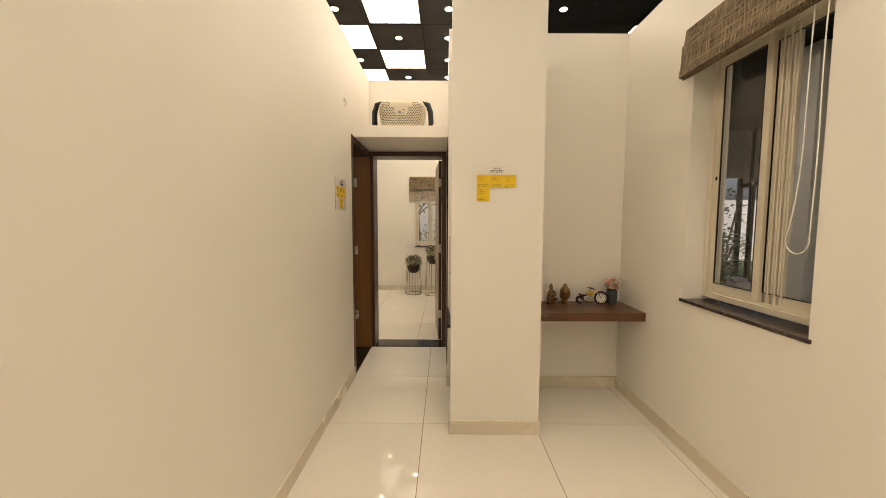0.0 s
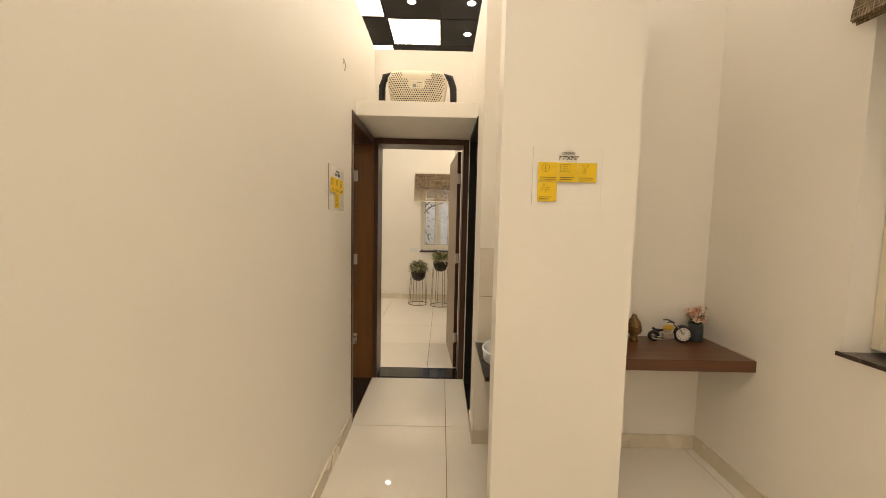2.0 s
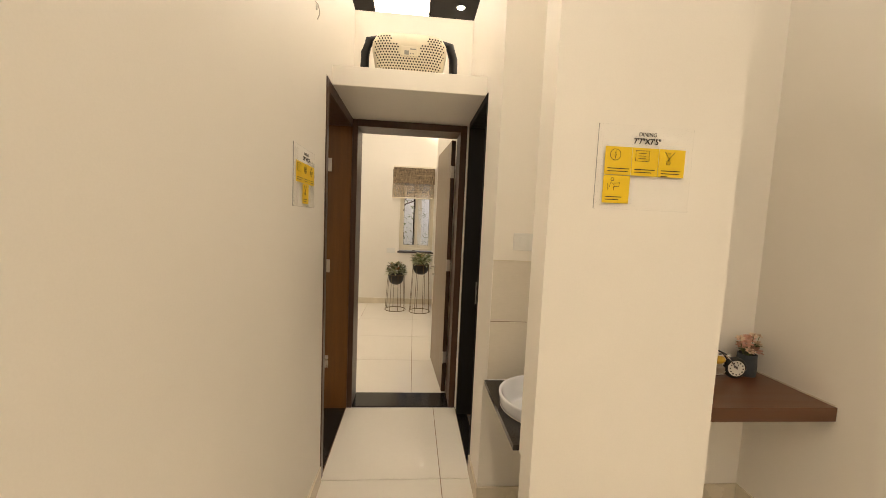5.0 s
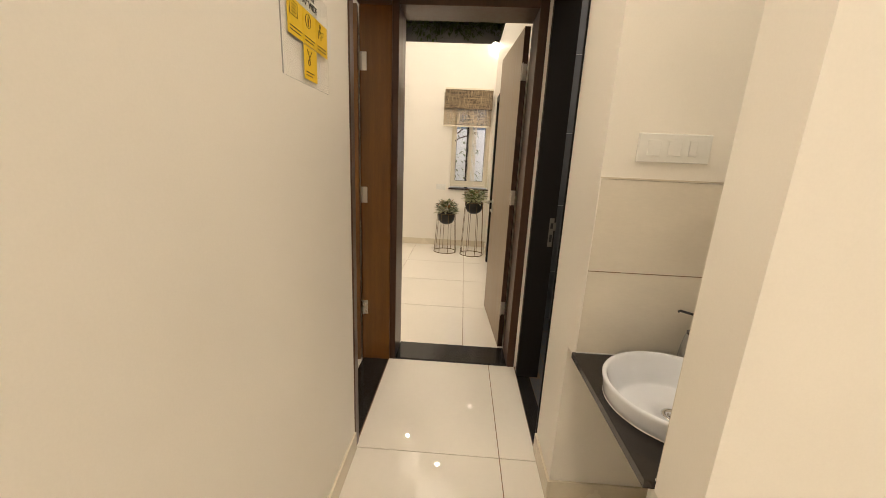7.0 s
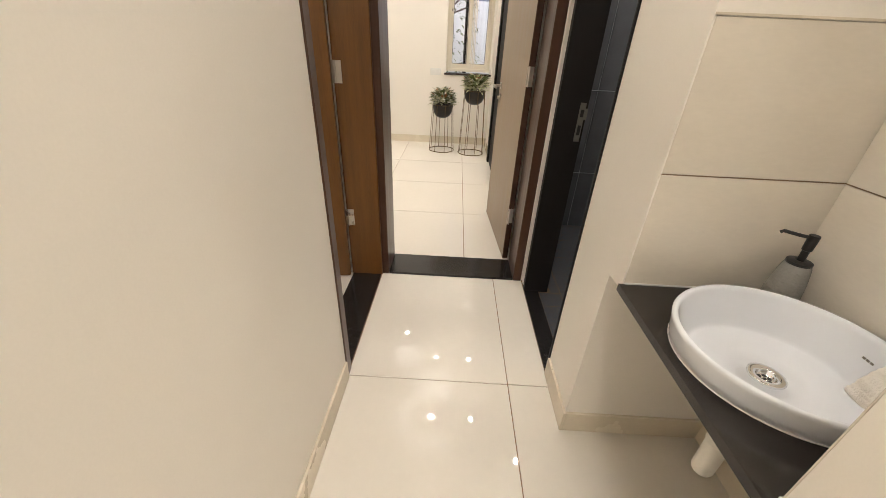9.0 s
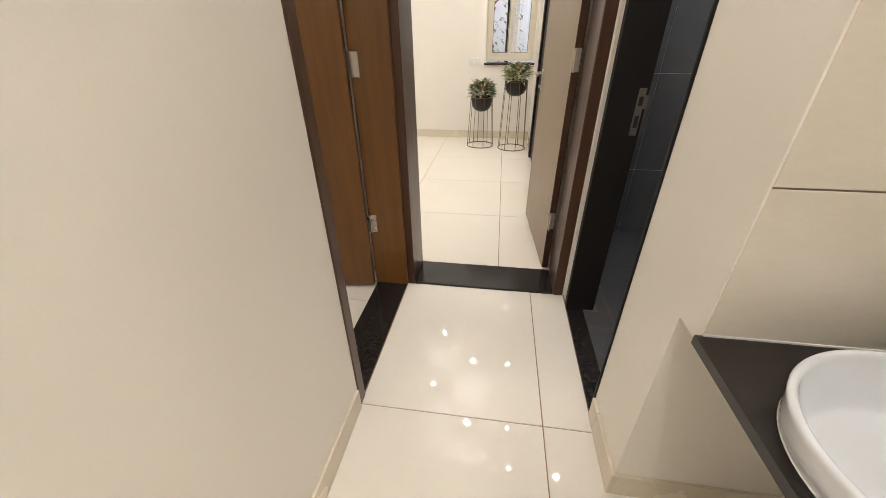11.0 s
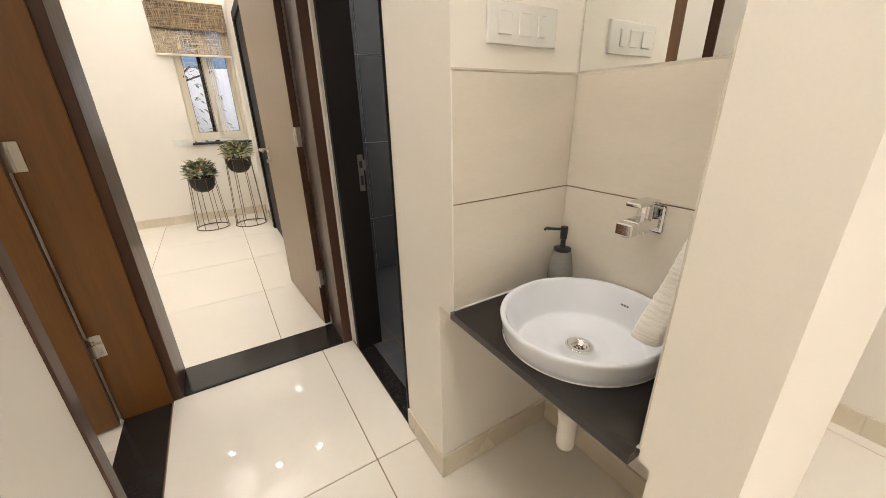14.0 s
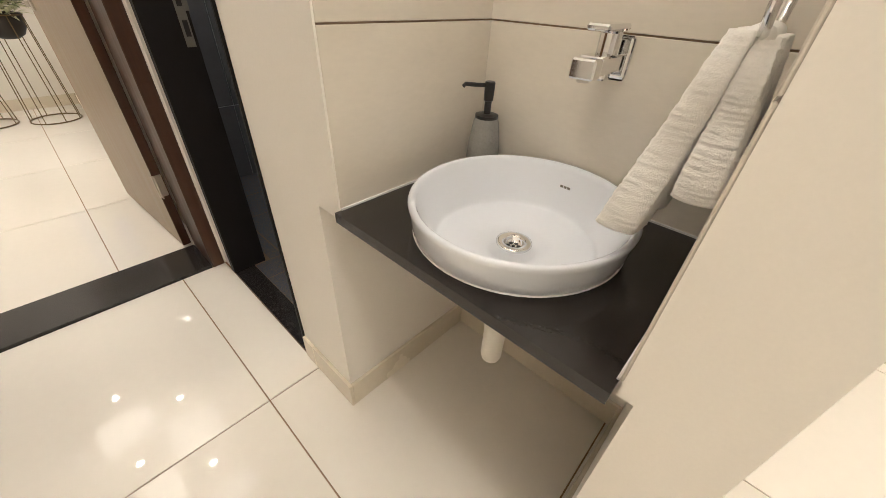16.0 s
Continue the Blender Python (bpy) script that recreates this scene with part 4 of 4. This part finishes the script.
def weave(name, c1, c2, translucent):
    """Coarse woven grass: slubby threads across and along."""
    m = bpy.data.materials.new(name)
    m.use_nodes = True
    n, l = m.node_tree.nodes, m.node_tree.links
    b = n["Principled BSDF"]
    tc = n.new("ShaderNodeTexCoord")
    fac = None
    for sc in ((6, 6, 260), (160, 160, 5)):
        mp = n.new("ShaderNodeMapping")
        mp.inputs["Scale"].default_value = sc
        l.new(tc.outputs["Object"], mp.inputs[0])
        t = n.new("ShaderNodeTexNoise")
        t.inputs["Scale"].default_value, t.inputs["Detail"].default_value = 1.0, 3
        l.new(mp.outputs[0], t.inputs[0])
        if fac is None:
            fac = t.outputs[0]
        else:
            mx = n.new("ShaderNodeMath")
            mx.operation = "MAXIMUM"
            l.new(fac, mx.inputs[0]), l.new(t.outputs[0], mx.inputs[1])
            fac = mx.outputs[0]
    cr = n.new("ShaderNodeValToRGB")
    cr.color_ramp.elements[0].position, cr.color_ramp.elements[1].position = 0.42, 0.70
    cr.color_ramp.elements[0].color, cr.color_ramp.elements[1].color = (*c1, 1), (*c2, 1)
    l.new(fac, cr.inputs[0]), l.new(cr.outputs[0], b.inputs["Base Color"])
    b.inputs["Roughness"].default_value = 0.9
    bp = n.new("ShaderNodeBump")
    bp.inputs["Strength"].default_value, bp.inputs["Distance"].default_value = 0.9, 0.004
    l.new(fac, bp.inputs["Height"]), l.new(bp.outputs[0], b.inputs["Normal"])
    if translucent:
        hole = n.new("ShaderNodeMapRange")
        hole.inputs[1].default_value, hole.inputs[2].default_value = 0.45, 0.68
        hole.inputs[3].default_value, hole.inputs[4].default_value = 1 - translucent, 1.0
        l.new(fac, hole.inputs[0]), l.new(hole.outputs[0], b.inputs["Alpha"])
    return m


WEAVE = weave("woven_grass", (0.035, 0.022, 0.012), (0.36, 0.27, 0.16), 0.0)


def sheet_bm(profile, x0, x1, thick, cols=24, rough=0.002, seed=0):
    """A cloth strip: a profile of (y, z) drawn from x0 to x1, with uneven threads."""
    bm = bmesh.new()
    grid = []
    for s in (0, 1):
        g = []
        for j, (y, z) in enumerate(profile):
            row = []
            for i in range(cols + 1):
                x = x0 + (x1 - x0) * i / cols
                e = rough * noise.noise(Vector((x * 25, j * 1.7 + seed, s * 9)))
                ex = 1.5 * e if i in (0, cols) else 0
                row.append(bm.verts.new((x + ex, y + (thick if s else 0) + e, z + 0.6 * e)))
            g.append(row)
        grid.append(g)
        for j in range(len(profile) - 1):
            for i in range(cols):
                bm.faces.new((g[j][i], g[j][i + 1], g[j + 1][i + 1], g[j + 1][i]))
    a, c = grid
    nv, nu = len(profile) - 1, cols
    rim = [(0, i) for i in range(nu)] + [(j, nu) for j in range(nv)] + [(nv, nu - i) for i in range(nu)] + [(nv - j, 0) for j in range(nv)]
    for k in range(len(rim)):
        (j0, i0), (j1, i1) = rim[k], rim[(k + 1) % len(rim)]
        bm.faces.new((a[j0][i0], a[j1][i1], c[j1][i1], c[j0][i0]))
    return bm


# built facing -y: x across, y 0 at the wall
bl = thing("roman_blind", "brown woven grass roman blind pulled up over the window", "blind")
BW = 0.87
part("headrail", box(0, BW, -0.035, -0.001, 0.27, 0.30, 0.002), WEAVE, bl)
part("valance", sheet_bm([(-0.045, 0.30), (-0.050, 0.25), (-0.058, 0.19), (-0.064, 0.12), (-0.072, 0.06), (-0.078, 0.012)], 0, BW, 0.006), WEAVE, bl, "coarse woven front panel")
for k, (y, z) in enumerate([(-0.066, 0.004), (-0.052, -0.006), (-0.038, 0.0), (-0.024, 0.006)]):
    part("fold", sheet_bm([(y, 0.2), (y - 0.004, 0.08), (y - 0.008, 0.02 + z), (y - 0.004, z), (y + 0.003, z + 0.004), (y + 0.006, 0.03 + z), (y + 0.006, 0.19)], 0.004 * k, BW - 0.004 * k, 0.003, seed=k * 11), WEAVE, bl)
bl.matrix_basis = pose(XW, 2.715, 2.375, 0, 0, -90)
cd = thing("blind_cord", "white looped blind cord hanging beside the window", "cord")
pts = []
for k in range(41):
    f = k / 40
    pts.append((0, 0.06 * f ** 4 + 0.006 * math.sin(f * 5), 2.40 - 0.98 * f))
for k in range(1, 12):
    a = math.pi * k / 12
    pts.append((0, 0.004 + 0.056 * math.cos(a), 1.42 - 0.075 * math.sin(a)))
for k in range(40, -1, -1):
    f = k / 40
    pts.append((0, -0.055 + 0.004 * f + 0.003 * math.sin(f * 7), 2.40 - 0.98 * f))
part("cord", tube(pts, 0.003, 8), SWITCH, cd, smooth=True)
cd.matrix_basis = pose(XW - 0.022, 1.925, 0)

WEAVESHEER = weave("woven_grass_sheer", (0.30, 0.23, 0.15), (0.62, 0.52, 0.38), 0.75)
bl2 = thing("roman_blind", "brown woven grass roman blind half drawn in the bedroom", "blind")
part("headrail", box(0, 0.72, -0.04, -0.001, 0.535, 0.56, 0.002), ALU, bl2)
part("valance", sheet_bm([(-0.045, 0.535), (-0.05, 0.45), (-0.055, 0.35), (-0.062, 0.275)], 0, 0.72, 0.006), WEAVE, bl2)
part("batten", box(0.0, 0.72, -0.066, -0.054, 0.262, 0.276, 0.002), WEAVE, bl2)
part("curtain", sheet_bm([(-0.03, 0.5), (-0.034, 0.3), (-0.04, 0.15), (-0.044, 0.02)], -0.012, 0.712, 0.0015), WEAVESHEER, bl2, "sheer lower panel of the blind")
part("bottom_bar", box(-0.014, 0.714, -0.052, -0.038, 0.0, 0.022, 0.003), ALU, bl2)
bl2.matrix_basis = pose(-0.785, YF, 1.885)

# globe lamp on the bedroom wall's top
gl = thing("globe_lamp", "small lit white globe lamp at the wall top", "wall lamp", (-0.085, YF - 0.06, 3.03))
part("globe", lathe([(0.045 * math.sin(math.pi * k / 12), -0.045 * math.cos(math.pi * k / 12)) for k in range(13)], 24), glow("globe_glass", LIGHT_COLOR, 12.0), gl, smooth=True)
part("cap", lathe([(0.03, 0.034), (0.032, 0.045), (0.02, 0.06), (0, 0.06)], 20), BLACKPLASTIC, gl)
part("bracket", tube([(0, 0, 0.055), (0, 0.03, 0.06), (0, 0.062, 0.05), (0, 0.075, 0.035)], 0.007, 8), BLACKPLASTIC, gl)


# ---- plant stands ----
def plant_stand(at, height, label, seed):
    """A wire stand with a round black pot and a dense mixed plant."""
    r = random.Random(seed)
    s = thing("plant_stand", label, "plant stand", at, "plant stands")
    part("base_ring", tube([(0.172 * math.cos(2 * math.pi * k / 40), 0.172 * math.sin(2 * math.pi * k / 40), 0.006) for k in range(40)], 0.0055, 8, True), WIRE, s, smooth=True)
    part("top_ring", tube([(0.137 * math.cos(2 * math.pi * k / 40), 0.137 * math.sin(2 * math.pi * k / 40), height - 0.01) for k in range(40)], 0.004, 8, True), WIRE, s, smooth=True)
    for k in range(8):
        a = 2 * math.pi * (k + 0.35) / 8
        part("wire", tube([(0.172 * math.cos(a), 0.172 * math.sin(a), 0.006), (0.137 * math.cos(a), 0.137 * math.sin(a), height - 0.01)], 0.0038, 6), WIRE, s)
    p = thing("plant_pot", "black round pot with bushy variegated artificial plant", "potted plant", (at[0], at[1], at[2] + height), "potted plants")
    part("pot", lathe([(0, -0.178), (0.05, -0.173), (0.095, -0.147), (0.123, -0.098), (0.132, -0.033), (0.131, 0.0), (0.125, 0.002), (0.121, -0.02), (0, -0.03)], 36), POTBLACK, p, smooth=True)
    for name, mat, n, hi, lo in (("leaves", LEAF, 130, 0.21, 0.02), ("pale_leaves", LEAFPALE, 160, 0.18, -0.01), ("red_leaves", LEAFRED, 14, 0.17, 0.08)):
        bm = bmesh.new()
        for k in range(n):
            a, rad = r.uniform(0, 6.283), math.sqrt(r.random()) * 0.135
            z = lo + (hi - lo) * r.random() * (1.1 - rad * 4.0)
            el = r.uniform(0.0, 1.3) if name != "red_leaves" else r.uniform(0.7, 1.6)
            leaf_bm(bm, (rad * math.cos(a), rad * math.sin(a), z), (math.cos(a), math.sin(a), el), r.uniform(0.055, 0.095), r.uniform(0.026, 0.042), r.uniform(0.1, 0.5))
        part(name, bm, mat, p)
    return s


plant_stand((-0.668, 7.735, 0.0), 0.605, "lower bronze wire plant stand holding a pot", 3)
plant_stand((-0.262, 7.64, 0.0), 0.80, "taller bronze wire plant stand holding a pot", 8)

# ---- laundry basket on the loft ----
BASKET = material("cream_plastic", (0.68, 0.61, 0.47), 0.4, vary=0.04)
BAG = material("black_leatherette", (0.012, 0.011, 0.013), 0.45, vary=0.3, scale=20, fine=200, bump=0.3)
bk = thing("laundry_basket", "cream perforated plastic basket with black side handles on loft", "basket", (-0.478, 4.18, 2.386))


def super_ring(w, dpt, z, n=56, p=4.0):
    out = []
    for k in range(n):
        a = 2 * math.pi * k / n
        c, s2 = math.cos(a), math.sin(a)
        out.append((w * math.copysign(abs(c) ** (2 / p), c), dpt * math.copysign(abs(s2) ** (2 / p), s2), z))
    return out


def loft_rings(rows):
    bm = bmesh.new()
    rings = [[bm.verts.new(c) for c in row] for row in rows]
    for a, b4 in zip(rings, rings[1:]):
        for k in range(len(a)):
            j = (k + 1) % len(a)
            bm.faces.new((a[k], a[j], b4[j], b4[k]))
    bm.faces.new(rings[0]), bm.faces.new(rings[-1])
    return bm


part("body", loft_rings([super_ring(0.170, 0.115, 0.0), super_ring(0.185, 0.125, 0.02), super_ring(0.205, 0.138, 0.12), super_ring(0.224, 0.148, 0.23), super_ring(0.222, 0.147, 0.27), super_ring(0.200, 0.135, 0.312), super_ring(0.186, 0.12, 0.318)]), BASKET, bk, smooth=True)
bm = bmesh.new()
for row in range(17):
    z = 0.022 + 0.0165 * row
    half = 0.165 + 0.05 * min(1, z / 0.2) - (0.02 if z > 0.26 else 0)
    for col in range(-13, 14):
        x = (col + 0.5 * (row % 2)) * 0.0165
        if abs(x) > half - 0.012 or (z > 0.175 and abs(x) < 0.06) or (z > 0.245 and abs(x) < 0.10):
            continue
        w = float(np.interp(z, [0, 0.02, 0.12, 0.23, 0.27, 0.312], [0.170, 0.185, 0.205, 0.224, 0.222, 0.200]))
        dd = float(np.interp(z, [0, 0.02, 0.12, 0.23, 0.27, 0.312], [0.115, 0.125, 0.138, 0.148, 0.147, 0.135]))
        y = -dd * max(0.0, 1 - (abs(x) / w) ** 4) ** 0.25
        add_lathe(bm, [(0, 0), (0.0052, 0), (0.0052, 0.004)], 6, (0, 0, 0))
        new_verts = bm.verts[:][-13:]
        for v in new_verts:
            v.co = Vector((v.co.x + x, y - 0.0022 + v.co.z, v.co.y + z))
part("perforation", bm, INK, bk, "rows of small dark holes")
part("label_plate", box(-0.05, 0.05, -0.153, -0.147, 0.165, 0.225, 0.002), BASKET, bk)
part("emblem", boxes([(-0.028, -0.002, -0.1555, -0.1528, 0.172, 0.198), (0.004, 0.04, -0.1555, -0.1528, 0.205, 0.212), (0.004, 0.012, -0.1555, -0.1528, 0.176, 0.184), (0.018, 0.026, -0.1555, -0.1528, 0.176, 0.184)], 0.001), STONEWARE, bk)
for sx in (-1, 1):
    pts = [(sx * 0.15, 0.02, 0.310), (sx * 0.20, 0.0, 0.318), (sx * 0.245, -0.01, 0.30), (sx * 0.268, -0.01, 0.22), (sx * 0.272, 0.0, 0.12), (sx * 0.262, 0.0, 0.04)]
    bm = add_tube(bmesh.new(), pts, 0.026, 10)
    for v in bm.verts:
        v.co.y = v.co.y * 1.8
    part("side_handle", bm, BAG, bk, "black padded side handle", True)

for ob in bk.children:
    for v in ob.data.vertices:
        v.co.x *= 1.07
        v.co.z *= 0.95

# ---- hall outside: planters, low wall, glazing, greenery ----
PALE = material("white_hall_paint", (0.72, 0.72, 0.70), 0.6, vary=0.05)
structure("low_wall", boxes([(5.2, 5.45, 2.0, 8.6, -0.06, 0.42)], 0.01), PALE, "low white plastered wall on the turf", "wall")
structure("hall_column", box(4.6, 5.0, 5.0, 5.35, -0.06, HZ), PALE, "white hall column", "column")
gz = thing("glazed_wall", "tall glazed hall front with dark mullions", "window", (7.4, 0, 0))
gz["kind"] = "structure"
for k in range(9):
    part("mullion", box(0, 0.1, -6 + 1.9 * k, -5.92 + 1.9 * k, -0.06, HZ), BLACKFRAME, gz)
part("transom", boxes([(0.01, 0.09, -6, 9.5, 2.35, 2.45), (0.01, 0.09, -6, 9.5, -0.06, 0.1)]), BLACKFRAME, gz)
part("pane", box(0.04, 0.05, -6, 9.5, 0.1, 2.35), GLASS, gz).visible_shadow = False
part("header", box(0.02, 0.1, -6, 9.5, 2.45, HZ), GREYWALL, gz)


def shrub(at, h, w, seed, label):
    r = random.Random(seed)
    s = thing("shrub", label, "plant", at)
    part("planter", box(-w * 0.6, w * 0.6, -w * 0.6, w * 0.6, 0, 0.4, 0.01), PALE, s)
    bm = bmesh.new()
    for k in range(5):
        a = r.uniform(0, 6.28)
        add_tube(bm, [(0, 0, 0.38), (0.1 * w * math.cos(a), 0.1 * w * math.sin(a), 0.4 + h * 0.4), (0.4 * w * math.cos(a), 0.4 * w * math.sin(a), 0.4 + h * 0.8)], 0.012, 6)
    part("stem", bm, WIRE, s)
    bm = bmesh.new()
    for k in range(260):
        a, rad = r.uniform(0, 6.28), math.sqrt(r.random()) * w * r.uniform(0.5, 1)
        leaf_bm(bm, (rad * math.cos(a), rad * math.sin(a), 0.45 + h * r.random()), (math.cos(a), math.sin(a), r.uniform(-0.3, 1)), r.uniform(0.08, 0.16), r.uniform(0.04, 0.07))
    part("crown", bm, LEAF, s)


nz = thing("glazed_wall", "tall glazed hall front with dark mullions", "window", (0, 9.55, 0))
nz["kind"] = "structure"
for k in range(4):
    part("mullion", box(3.2 + 1.4 * k, 3.28 + 1.4 * k, 0, 0.1, -0.06, 2.6), BLACKFRAME, nz)
for x0, x1 in ((3.2, 7.5), (-0.9, 0.5)):
    part("pane", box(x0, x1, 0.04, 0.05, 0.0, 2.6 if x0 > 0 else 2.75), GLASS, nz).visible_shadow = False
part("mullion", box(-0.42, -0.36, 0, 0.1, -0.06, 2.75), BLACKFRAME, nz)


def street_tree(at, h, seed):
    """A bare-stemmed tree outside the hall glazing."""
    r = random.Random(seed)
    s = thing("tree", "slender tree with sparse leaves outside the glazing", "tree", at)
    bm = bmesh.new()
    add_tube(bm, [(0, 0, 0), (0.04, 0.02, h * 0.3), (-0.03, 0, h * 0.6), (0.02, 0, h)], 0.07, 8)
    for k in range(12):
        a, z = r.uniform(0, 6.28), h * r.uniform(0.25, 0.9)
        add_tube(bm, [(0, 0, z), (0.35 * math.cos(a), 0.35 * math.sin(a), z + 0.3), (0.9 * math.cos(a), 0.9 * math.sin(a), z + 0.5)], 0.02, 6)
    part("trunk", bm, WOODDARK, s)
    bm = bmesh.new()
    for k in range(420):
        a, rad = r.uniform(0, 6.28), math.sqrt(r.random()) * 1.1
        leaf_bm(bm, (rad * math.cos(a), rad * math.sin(a), h * r.uniform(0.2, 1.1)), (math.cos(a), math.sin(a), r.uniform(-0.8, 0.6)), r.uniform(0.08, 0.16), r.uniform(0.04, 0.08))
    part("crown", bm, LEAF, s)


# pale sunlit backdrop, added to brighten what shows through the windows
structure("pale_backdrop", box(-6, 14, 15.0, 15.25, -0.06, 2.4), PALE, "white wall added outside the hall to brighten window views", "wall")
street_tree((-1.0, 13.6, -0.06), 3.2, 3)
street_tree((6.3, 12.5, -0.06), 3.6, 5)
shrub((5.0, 6.9, -0.06), 0.9, 0.4, 5, "leafy shrub in a white planter on turf")
shrub((5.9, 8.0, -0.06), 1.8, 0.5, 6, "tall leafy shrub in a white planter")
# hanging ivy along the hall ceiling
r = random.Random(12)
bm = bmesh.new()
for k in range(900):
    x = r.uniform(-2.2, 0.6)
    z = HZ - 0.02 - abs(r.gauss(0, 0.10)) * (1 + 1.2 * noise.noise(Vector((x * 3, 0, 0))))
    leaf_bm(bm, (x, 9.35 + r.uniform(-0.25, 0.12), z), (r.uniform(-1, 1), r.uniform(-1, 0.2), r.uniform(-1, 0.1)), r.uniform(0.05, 0.09), r.uniform(0.035, 0.06))
ivy = tag(link("ivy", bm, LEAF), "dark green artificial ivy hanging from the ceiling edge", "ivy", kind="stuff")

# ---- bathroom tiles ----
bath = structure("bath_floor", box(0.069, 1.7, 3.6, 5.44, -0.06, -0.012), BATHGROUT, "bathroom floor bed with pale joints", "floor")
for y0, y1 in ((3.74, 4.30), (4.30, 4.43), (4.43, 4.87), (4.87, 5.14), (5.14, 5.44)):
    for x0, x1 in ((0.0, 0.205), (0.205, 0.775), (0.775, 1.345), (1.345, 1.70)):
        part("tile", box(max(x0, 0.070) + 0.002 if y1 < 4.31 else max(x0, 0.070 if y1 < 4.44 else 0.142) + 0.002, x1 - 0.002, y0 + 0.002, y1 - 0.002, -0.012, -0.004, 0.0008), BATHTILE, bath)
bw = bpy.data.objects["wall_bath_tiled"]
tile_mesh = {}
for row in range(-1, 5):
    z0, z1 = max(-0.02, 0.45 + 0.595 * row), min(TOP, 0.45 + 0.595 * (row + 1))
    for col in range(-2, 4):
        x0, x1 = max(0.145, 0.505 + 0.3 * col), min(1.7, 0.505 + 0.3 * (col + 1))
        if x1 - x0 > 0.03:
            part("tile", box(x0 + 0.002, x1 - 0.002, 5.432, 5.44, z0 + 0.002, z1 - 0.002, 0.0008), BATHTILE, bw)

# ---- floor tiles ----
fl = bpy.data.objects["floor_slab"]


def lay(xs, ys, x_lo, x_hi, y_lo, y_hi):
    for x0, x1 in zip(xs, xs[1:]):
        for y0, y1 in zip(ys, ys[1:]):
            a, b5, c, e = max(x0, x_lo), min(x1, x_hi), max(y0, y_lo), min(y1, y_hi)
            if b5 - a > 0.02 and e - c > 0.02:
                ob = part("tile", box((a - b5) / 2 + 0.0021, (b5 - a) / 2 - 0.0021, (c - e) / 2 + 0.0021, (e - c) / 2 - 0.0021, -0.012, 0.0, 0.0008), TILE, fl)
                ob.location = ((a + b5) / 2, (c + e) / 2, 0)


xs = [-0.197 + 0.815 * k for k in range(-2, 4)]
lay(xs, [3.723 + 0.81 * k for k in range(-9, 1)], XL, XW, -3.2, 3.723)
lay(xs, [3.723, YE], XL, XR - 0.005, 3.723, YE)
lay([-0.378 + 0.79 * k for k in range(-5, 3)], [4.745 + 0.795 * k for k in range(0, 6)], -3.4, -0.03, YE2, YF)
lay([-1.076 - 0.8 * k for k in range(4, -1, -1)], [1.15 + 0.8 * k for k in range(6)], -3.4, XL - 0.175, 1.15, YE)
